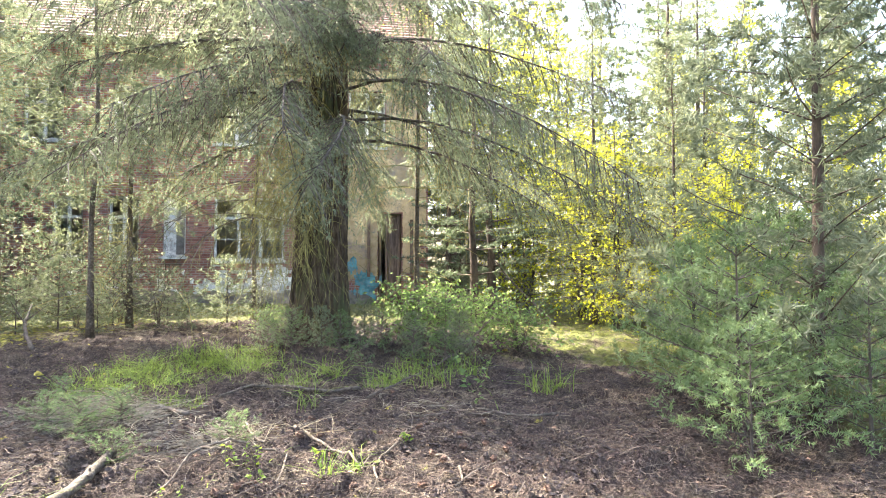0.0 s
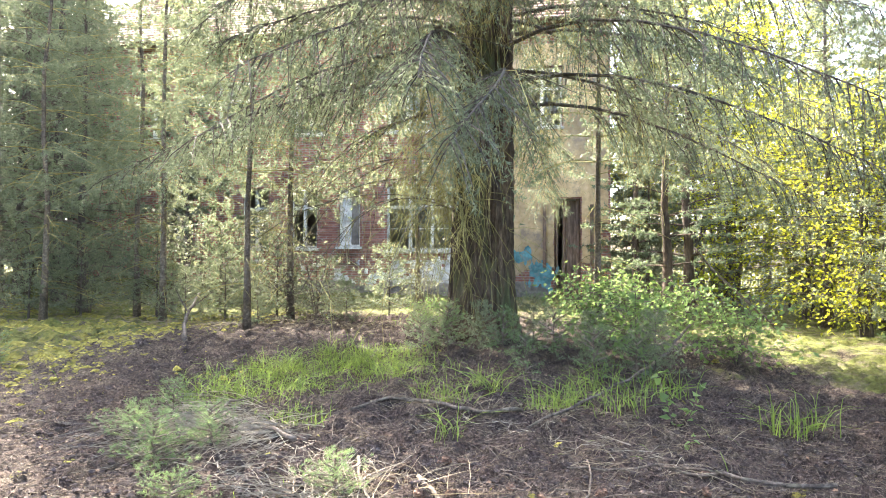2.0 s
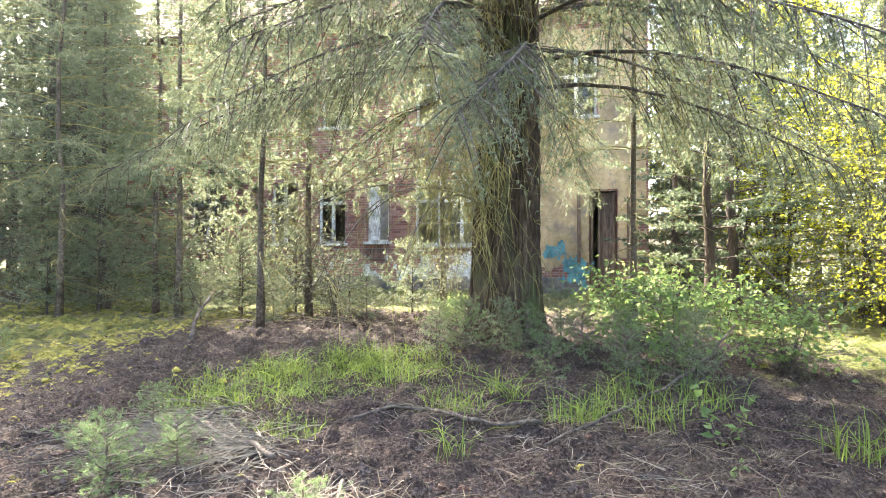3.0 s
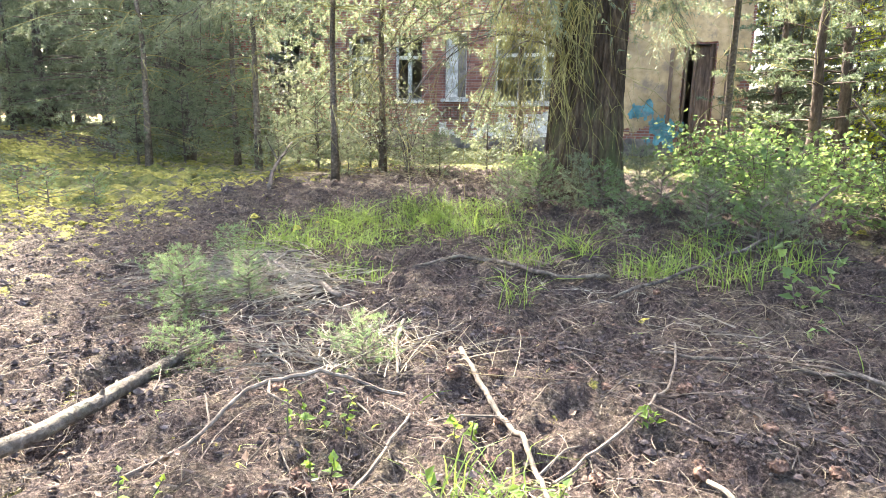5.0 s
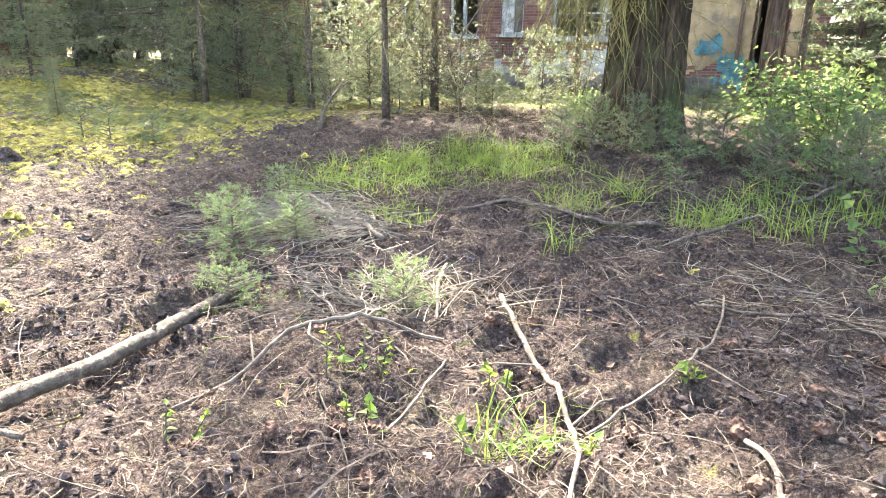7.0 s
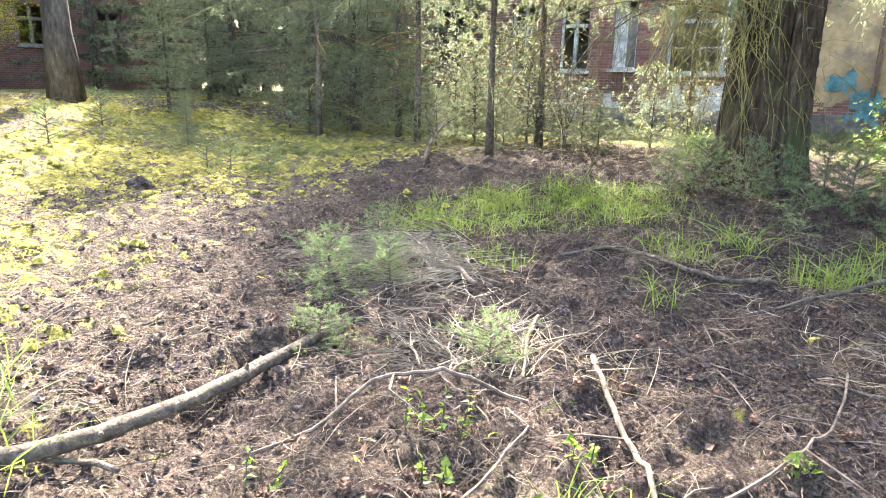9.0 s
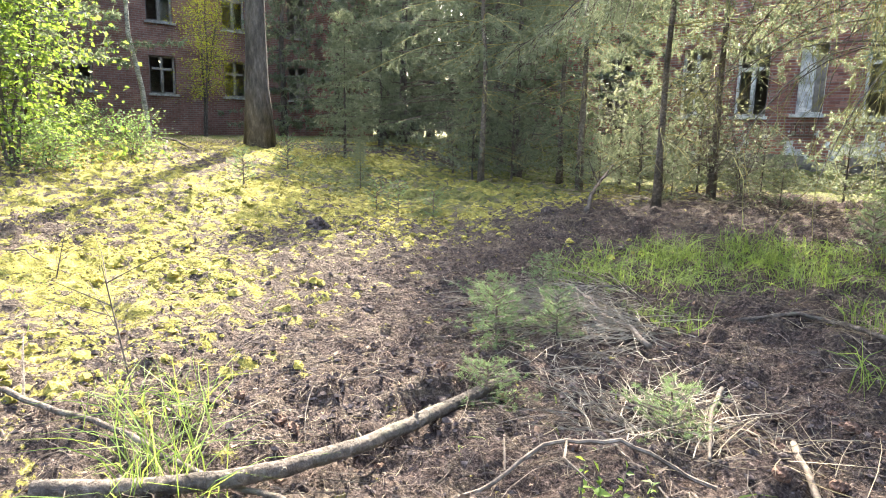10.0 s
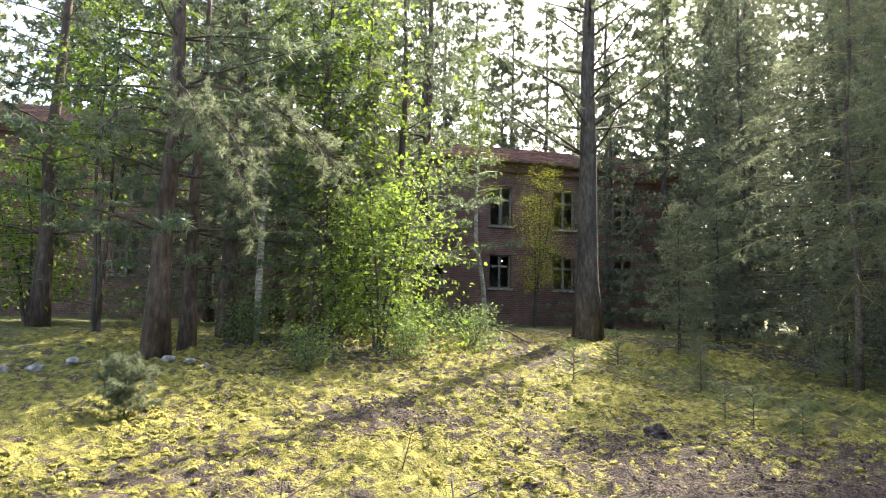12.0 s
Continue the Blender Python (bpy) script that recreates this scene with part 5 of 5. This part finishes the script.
# Pale straw strewn along this strip to imitate sunlight on the soil.
x2, y2 = scatter(5200, -6.5, 0.9, 12.4, 14.2, gr, lambda x, y: np.exp(-((y - 13.2) / 0.5) ** 2) * np.clip(0.6 + vnoise(x * 1.5, y * 1.5), 0, 1))
strands("sun_strip_litter", M_STRAW, "pale dry grass strewn in place of sunlight on the strip before the house", "litter", 64, x2, y2, 0.16, 0.008, 0.02, 0.2)
strands("dead_grass", M_STRAW, "bleached dead grass in the sunny gap", "grass", 63, x, y, 0.34, 0.007, 0.0, 0.7)
x, y = clump_points([(1.5, 8.9, 0.6, 150), (2.4, 8.8, 0.8, 150), (0.2, 7.7, 0.6, 260), (1.7, 6.7, 0.5, 110), (3.2, 8.0, 0.8, 130), (2.6, 7.4, 0.7, 70), (3.2, 7.0, 0.6, 50)], gr)
strands("dry_stalks", M_STRAW, "tangled bleached grass stalks", "grass", 64, x, y, 0.30, 0.0030, 0.01, 0.42)


def leaf_litter():
    rng = np.random.RandomState(65)
    g = Geo()
    x, y = scatter(1500, -6, 5.5, 4.3, 12, rng, lambda x, y: 0.25 + 0.75 * smoothstep(9, 5, y))
    p = np.stack([x, y, ground_height(x, y) + 0.012], 1)
    way = rng.normal(size=(len(x), 3)) * np.array([1, 1, 0.15])
    leaves(g, p, way, 0.033, rng)
    return tagged(part("dead_leaves", g, M_LITTER), "scattered pale brown fallen leaves", "leaves", kind="stuff")


leaf_litter()


# ---- logs and branches on the ground ----
def lying(name, label, pts, r0, r1, material, lift=0.5, sides=8, knots=0, seed=1, category="branch", group="", fork=()):
    """A branch that lies along the given plan points."""
    rng = np.random.RandomState(seed)
    pts = np.array(pts, float)
    n = max(8, len(pts) * 4)
    q, _ = along(pts, np.linspace(0, 1, n))
    r = np.linspace(r0, r1, n)
    hgt = q[:, 2] if pts.shape[1] == 3 else np.zeros(n)
    gz = ground_height(q[:, 0], q[:, 1])
    gz = np.convolve(np.pad(gz, 2, "edge"), np.ones(5) / 5, "valid") + 0.5 * np.maximum(0, gz - np.convolve(np.pad(gz, 2, "edge"), np.ones(5) / 5, "valid"))
    if name == "fallen_log":
        gz = np.full(n, 0.012)
    q3 = np.stack([q[:, 0] + rng.normal(size=n) * r0 * 0.15, q[:, 1] + rng.normal(size=n) * r0 * 0.15, gz + r * lift + 0.008 + hgt], 1)
    t = thing(name, pose(*q3[0]), label, category, group)
    o = q3[0].copy()
    part("stem", Geo().tube(q3 - o, r, sides, 0.12, rng), material, t, "", sides > 6)
    for _ in range(knots):
        i = rng.randint(1, n - 2)
        d = unit(np.array([rng.normal(), rng.normal(), 0.9]))
        part("knot", Geo().tube([q3[i] - o, q3[i] - o + d * r[i] * 1.7], [r[i] * 0.42, r[i] * 0.25], 6), material, t)
    for i, dx, dy, dz in fork:
        a = q3[int(i * (n - 1))] - o
        e = a + np.array([dx, dy, dz])
        mid = (a + e) / 2 + np.array([rng.normal() * 0.03, rng.normal() * 0.03, 0.03])
        part("side_shoot", Geo().tube([a, mid, e], [r[int(i * (n - 1))] * 0.55, r1 * 0.5 + 0.001, 0.0015], 5), material, t)
    return t


lying("fallen_log", "long fallen grey-barked log on the churned soil", [(0.22, 4.50), (0.42, 4.76), (0.58, 5.06), (0.65, 5.40), (0.63, 5.78), (0.57, 6.30)], 0.033, 0.029, M_LOG, 0.7, 14, 5, 71, "log")
lying("fallen_branch", "bare grey branch lying across the log's end", [(-1.25, 4.36), (-0.79, 4.54), (-0.22, 4.74), (0.26, 4.90), (0.61, 5.08), (0.82, 5.12)], 0.015, 0.010, M_LOG, 3.0, 7, 0, 72, "branch", "", ((0.28, -0.55, 0.10, 0.16), (0.1, -0.3, 0.25, 0.1)))
lying("crooked_branch", "crooked brown branch half buried in soil", [(0.80, 8.42), (1.03, 8.75), (1.33, 8.82), (1.62, 8.60), (1.96, 8.52), (2.22, 8.68)], 0.014, 0.018, M_LOG, 1.6, 8, 2, 73)
B = "bare sticks on the soil"
lying("bare_stick", "bare forked stick with peeled pale tip", [(1.74, 6.71), (1.99, 6.31), (2.18, 6.06), (2.27, 5.91), (2.33, 5.72), (2.36, 5.45)], 0.013, 0.006, M_TWIG, 2.4, 7, 0, 74, "stick", B, ((0.3, -0.25, -0.2, 0.02), (0.6, 0.16, 0.25, 0.03)))
lying("bare_stick", "short bent pale stick", [(1.28, 7.13), (1.39, 6.78), (1.56, 6.41)], 0.012, 0.007, M_TWIG, 2.5, 7, 0, 75, "stick", B)
lying("bare_stick", "arched thin brown stick", [(0.98, 5.50, 0), (1.13, 5.69, 0.01), (1.18, 5.92, 0.05), (1.34, 6.03, 0.06), (1.51, 6.21, 0.03), (1.66, 6.26, 0)], 0.007, 0.009, M_TWIG, 2.0, 6, 0, 76, "stick", B, ((0.5, 0.25, -0.2, 0.02),))
lying("bare_stick", "thin forked grey stick beside the log", [(1.0, 5.52), (1.07, 5.63), (1.08, 5.82), (0.91, 6.0)], 0.006, 0.004, M_TWIG, 2.0, 6, 0, 77, "stick", B)
lying("bare_stick", "long straight grey-green stick", [(2.55, 7.05), (2.98, 7.07), (3.19, 7.03), (3.36, 7.01), (3.9, 6.93)], 0.007, 0.013, M_LOG, 2.4, 7, 0, 78, "stick", B, ((0.4, 0.3, -0.14, 0.02),))
lying("bare_stick", "long curved thin twig over the litter", [(2.66, 7.26), (2.66, 6.9), (2.63, 6.64), (2.56, 6.35), (2.43, 6.12), (2.31, 5.89)], 0.005, 0.006, M_TWIG, 3.5, 6, 0, 79, "stick", B, ((0.35, -0.25, -0.3, 0.01), (0.6, 0.2, -0.2, 0.01)))
lying("bare_stick", "pale crooked stick near dry brush", [(-0.64, 7.92), (-0.22, 8.05), (0.27, 7.69), (0.8, 7.29)], 0.012, 0.017, M_TWIG, 2.6, 7, 0, 80, "stick", B, ((0.4, 0.2, 0.35, 0.06), (0.55, -0.4, 0.1, 0.1)))
lying("bare_stick", "bent stick among reddish litter", [(2.76, 6.05), (2.84, 5.93), (2.87, 5.78), (2.86, 5.5)], 0.009, 0.008, M_TWIG, 2.2, 6, 0, 81, "stick", B)
lying("bare_stick", "short twig by the green sprouts", [(1.74, 5.66), (1.77, 5.84), (1.76, 6.06), (1.6, 6.2)], 0.007, 0.005, M_TWIG, 2.2, 6, 0, 82, "stick", B)
lying("root_branch", "dark gnarled branch at the edge of the mound", [(-2.2, 10.9, 0), (-2.7, 11.7, 0.1), (-3.1, 12.5, 0.25), (-3.4, 13.3, 0.5)], 0.035, 0.015, M_DARK_BARK, 1.0, 7, 1, 83, "branch", "", ((0.6, -0.3, 0.1, 0.4), (0.7, 0.35, 0.1, 0.3)))
lying("long_branch", "long thin grey branch rising out of the grass", [(2.28, 8.02, 0), (3.01, 9.09, 0.10), (3.7, 10.4, 0.22), (4.35, 12.2, 0.4)], 0.010, 0.016, M_LOG, 2.0, 6, 0, 84)
lying("leaning_pole", "thin pale dead pole leaning over the path", [(6.6, 15.9, 0), (6.2, 16.1, 0.5), (5.75, 16.3, 1.0), (5.3, 16.5, 1.6)], 0.030, 0.018, M_TWIG, 1.0, 7, 0, 85, "pole")
lying("bare_stick", "thin branch in the sunny moss", [(-4.3, 5.05, 0.0), (-4.0, 5.15, 0.04), (-3.7, 5.2, 0.08)], 0.008, 0.004, M_TWIG, 2.0, 6, 0, 86, "stick", B)
lying("brush_heap_stick", "bleached brushwood in the sunny gap", [(-10.6, 8.6, 0.0), (-11.3, 8.9, 0.12), (-12.1, 9.0, 0.1)], 0.03, 0.02, M_TWIG, 1.5, 7, 0, 87, "stick", "brushwood")
lying("brush_heap_stick", "bleached brushwood in the sunny gap", [(-10.4, 9.2, 0.0), (-11.2, 9.0, 0.16), (-12.2, 8.6, 0.12)], 0.025, 0.02, M_TWIG, 1.5, 7, 0, 88, "stick", "brushwood")


def bare_sapling(name, label, x, y, height, seed, spread=0.5, material=None, r=0.006):
    rng = np.random.RandomState(seed)
    t = thing(name, pose(x, y, on_ground(x, y)), label, "sapling")
    u = np.linspace(0, 1, 6)
    st = np.stack([0.12 * height * u * rng.normal(), 0.12 * height * u * rng.normal(), height * u - 0.02], 1)
    part("stem", Geo().tube(st, np.linspace(r, 0.002, 6), 5), material or M_TWIG, t)
    for k in range(9):
        q, _ = along(st, np.array([0.2 + 0.75 * k / 9]))
        b = limb_points(q[0], rng.random() * 6.28, spread * height * (0.35 + 0.4 * rng.random()), 0.55, 0.05, rng, 4)
        part("branch", Geo().tube(b, [r * 0.5, r * 0.35, r * 0.28, 0.0012], 4), material or M_TWIG, t)
    return t


bare_sapling("bare_sapling", "leafless thin sapling in the sunlit moss", -0.45, 5.0, 0.62, 91, 0.9)
bare_sapling("bare_sapling", "leafless thin sapling with fine twigs", -1.25, 4.25, 0.5, 92, 1.2)
bare_sapling("bare_sapling", "leafless pale bush of fine twigs", -1.0, 4.0, 0.42, 98, 1.4)
bare_sapling("bare_sapling", "leafless thin sapling in the moss", -3.1, 5.2, 0.45, 99, 0.8)


def brush(x, y, n, length, seed, az0, label):
    """A fan of fine dead twigs, the dry brush that lies on the soil."""
    rng = np.random.RandomState(seed)
    t = thing("dry_brush", pose(x, y, on_ground(x, y)), label, "brush", "dry brush")
    g = Geo()
    for k in range(n):
        az = az0 + rng.normal() * 0.8
        b = limb_points(np.array([rng.normal() * 0.2, rng.normal() * 0.2, 0.02]), az, length * (0.35 + 0.8 * rng.random()), 0.25 * rng.random() + 0.04, 0.22, rng, 6)
        b[:, :2] += np.cumsum(rng.normal(size=(6, 2)) * 0.018, 0)
        b[:, 2] = np.maximum(b[:, 2], 0.012 + ground_height(b[:, 0] + x, b[:, 1] + y) - on_ground(x, y))
        g.tube(b, np.linspace(0.0034, 0.0011, 6), 3)
        for _ in range(5):
            c = b[rng.randint(1, 6)]
            e = c + np.array([math.cos(az), math.sin(az), 0]) * 0.12 + rng.normal(size=3) * np.array([0.09, 0.09, 0.03])
            g.tube([c, (c + e) / 2, e], [0.0016, 0.0013, 0.0008], 3)
    tagged(part("twig_fan", g, M_BRUSH, t), kind="stuff")
    return t


brush(-0.1, 7.95, 110, 0.85, 93, 3.6, "pale dry spruce brush spread over the soil")
brush(0.45, 7.5, 95, 0.75, 94, 3.9, "bleached dry brush beside the sapling")
brush(1.3, 6.55, 70, 0.5, 95, 2.6, "grey dry brush over dark soil")
brush(3.0, 7.6, 9, 0.4, 96, 2.9, "tangle of dry brown twigs")
brush(2.3, 8.1, 7, 0.4, 97, 3.3, "tangle of dry brown twigs")


# ---- young plants ----
def seedling(name, label, x, y, height, seed, leaf, count=22, size=0.03, width=0.004, reach=0.5, group="", lush=6):
    s = conifer(name, label, seed, height, 0.008 + height * 0.008, height * 0.12, height * reach, lush * 3, 1, lush, count, size, width, M_TWIG, leaf, twig_len=height * 0.22, sag=0.2, rise=0.32, hang=0.0, taper=0.5, category="sapling", group=group)
    return put(s, x, y)


low_seedling = seedling("sprawling_seedling", "sprawling grey-green spruce seedling with fine spread twigs", 0.15, 6.75, 0.34, 103, M_SEEDLING, 13, 0.022, 0.0027, 0.95, "sprawling seedlings", 9)
for x, y, r, s in ((0.60, 6.22, 1.0, 0.72), (1.34, 6.52, 2.0, 0.75), (-0.25, 7.15, 2.2, 0.9), (0.35, 7.05, 3.2, 0.8)):
    again(low_seedling, x, y, r, s)
pine_seedling = seedling("pine_seedling", "small pale blue-green pine seedling in the moss", -5.57, 2.6, 0.62, 101, M_SILVER, 34, 0.06, 0.0065, 0.62, "", 9)
spr_seedling = seedling("spruce_seedling", "sparse little spruce seedling growing from the soil", -0.45, 7.9, 0.36, 102, M_SEEDLING, 13, 0.020, 0.0026, 0.45, "spruce seedlings")
for x, y, r, s in ((-5.1, 9.75, 1.0, 1.3), (-4.65, 9.8, 2.0, 1.3), (-4.0, 9.9, 4.0, 1.1), (-0.6, 8.2, 2.0, 0.7), (1.2, 11.2, 1.0, 1.7), (1.9, 11.0, 2.0, 1.6), (2.5, 10.8, 3.0, 1.7), (2.9, 10.1, 3.6, 1.5), (0.9, 10.9, 3.9, 1.3), (2.2, 10.1, 0.5, 1.4), (3.3, 9.9, 5.0, 1.6), (-7.3, 8.7, 0.5, 1.6), (-8.6, 10.2, 1.9, 1.8)):
    again(spr_seedling, x, y, r, s)


def sprout(x, y, height, seed, leaf_size, label, material, stems=2, pairs=7):
    rng = np.random.RandomState(seed)
    t = thing("leafy_sprout", pose(x, y, on_ground(x, y)), label, "plant", "leafy sprouts")
    for k in range(stems):
        u = np.linspace(0, 1, 5)
        st = np.stack([0.05 * k + height * 0.25 * u * rng.normal(), 0.04 * k + height * 0.2 * u * rng.normal(), -0.01 + height * (1 - 0.2 * k) * u], 1)
        part("stem", Geo().tube(st, np.linspace(0.004, 0.0015, 5), 5), M_TWIG, t)
        p, d = along(st, np.linspace(0.2, 1, pairs * 2))
        a = np.arange(pairs * 2) * 2.4 + rng.random()
        lg = Geo()
        leaves(lg, p, np.stack([np.cos(a), np.sin(a), 0.6 + 0 * a], 1), leaf_size, rng)
        part("foliage", lg, material, t)
    return t


sprout(3.38, 8.35, 0.45, 111, 0.085, "pale broad-leaved sapling in the litter", M_SHRUB, 2, 8)
sprout(3.30, 7.75, 0.18, 112, 0.05, "small pale sprout in needle litter", M_SHRUB, 1, 5)
for x, y, h, s in ((1.42, 5.80, 0.16, 113), (1.53, 5.86, 0.17, 114), (1.58, 5.68, 0.12, 115), (2.28, 5.75, 0.10, 116), (2.05, 5.62, 0.12, 117), (1.17, 5.32, 0.14, 118), (1.95, 6.0, 0.08, 119), (2.55, 6.3, 0.07, 120)):
    sprout(x, y, h, s, 0.035, "small bright green sprout in bare soil", M_MAPLE, 2, 5)


# ---- cones and stones ----
def pine_cone():
    g = Geo()
    rows, k = 9, 10
    v, f = [], []
    for i in range(rows):
        u = i / (rows - 1)
        r0 = 0.021 * math.sin(math.pi * (0.12 + 0.80 * u)) ** 0.8
        for j in range(k):
            a = 2 * math.pi * (j + 0.5 * (i % 2)) / k
            r = r0 * (1.25 if (i + j) % 2 else 0.82)
            v.append((r * math.cos(a), r * math.sin(a), 0.062 * u - 0.031))
    for i in range(rows - 1):
        for j in range(k):
            f.append((i * k + j, i * k + (j + 1) % k, (i + 1) * k + (j + 1) % k, (i + 1) * k + j))
    g.add(v, f)
    g.f.append(np.array([[j for j in range(k)][::-1]]))
    g.f.append(np.array([[(rows - 1) * k + j for j in range(k)]]))
    return g


cone = part("spruce_cone", pine_cone(), M_CONE)
tagged(cone, "reddish-brown open cone lying on the soil", "cone", "cones on the soil")
rc = np.random.RandomState(130)
for k in range(64):
    x, y = (1.5 + 1.9 * rc.random(), 5.3 + 2.0 * rc.random()) if k % 3 else (-0.2 + 3.6 * rc.random(), 5.2 + 3.2 * rc.random())
    m = Matrix.Translation((x, y, on_ground(x, y, 0.014))) @ Euler((1.57 + 0.3 * rc.normal(), 0.3 * rc.normal(), 6.28 * rc.random())).to_matrix().to_4x4()
    if k:
        copy_thing(cone, m)
    else:
        cone.matrix_world = m


def stone(x, y, s, seed):
    rng = np.random.RandomState(seed)
    bm = bmesh.new()
    bmesh.ops.create_icosphere(bm, subdivisions=2, radius=s)
    for v in bm.verts:
        v.co *= 0.8 + 0.4 * noise.noise(v.co * (1.6 / s) + Vector((seed, 0, 0)))
        v.co.z *= 0.62
    me = bpy.data.meshes.new("stone")
    bm.to_mesh(me)
    bm.free()
    me.materials.append(M_STONE)
    ob = new("stone", me)
    ob.location = (x, y, on_ground(x, y, s * 0.25))
    return tagged(ob, "rough grey stone at the foot of the pine", "stone", "stones by the pine")


for k, (x, y, s) in enumerate(((-8.4, 2.55, 0.13), (-8.45, 2.85, 0.11), (-8.3, 3.1, 0.09), (-8.0, 0.9, 0.14), (-8.2, 1.3, 0.12), (-7.9, 0.5, 0.12))):
    stone(x, y, s, 140 + k)


def clod(x, y, s, seed):
    rng = np.random.RandomState(seed)
    bm = bmesh.new()
    bmesh.ops.create_icosphere(bm, subdivisions=3, radius=s)
    for v in bm.verts:
        v.co *= 0.85 + 0.45 * noise.noise(v.co * (2.2 / s) + Vector((seed, 0, 0))) + 0.25 * noise.noise(v.co * (6 / s))
        v.co.z *= 0.8
    me = bpy.data.meshes.new("soil_clod")
    bm.to_mesh(me)
    bm.free()
    me.materials.append(M_CRUMB)
    ob = new("soil_clod", me)
    ob.location = (x, y, on_ground(x, y, s * 0.25))
    return tagged(ob, "dark clod of torn-up soil and roots", "soil", "clods of soil")


rk = np.random.RandomState(150)
clod(-4.2, 8.2, 0.15, 149)
for k in range(16):
    y = 6.2 + 4.8 * rk.random()
    clod(float(moss_edge(y)) + 0.3 + 3.2 * rk.random() ** 1.3, y, 0.035 + 0.06 * rk.random() ** 2, 150 + k)
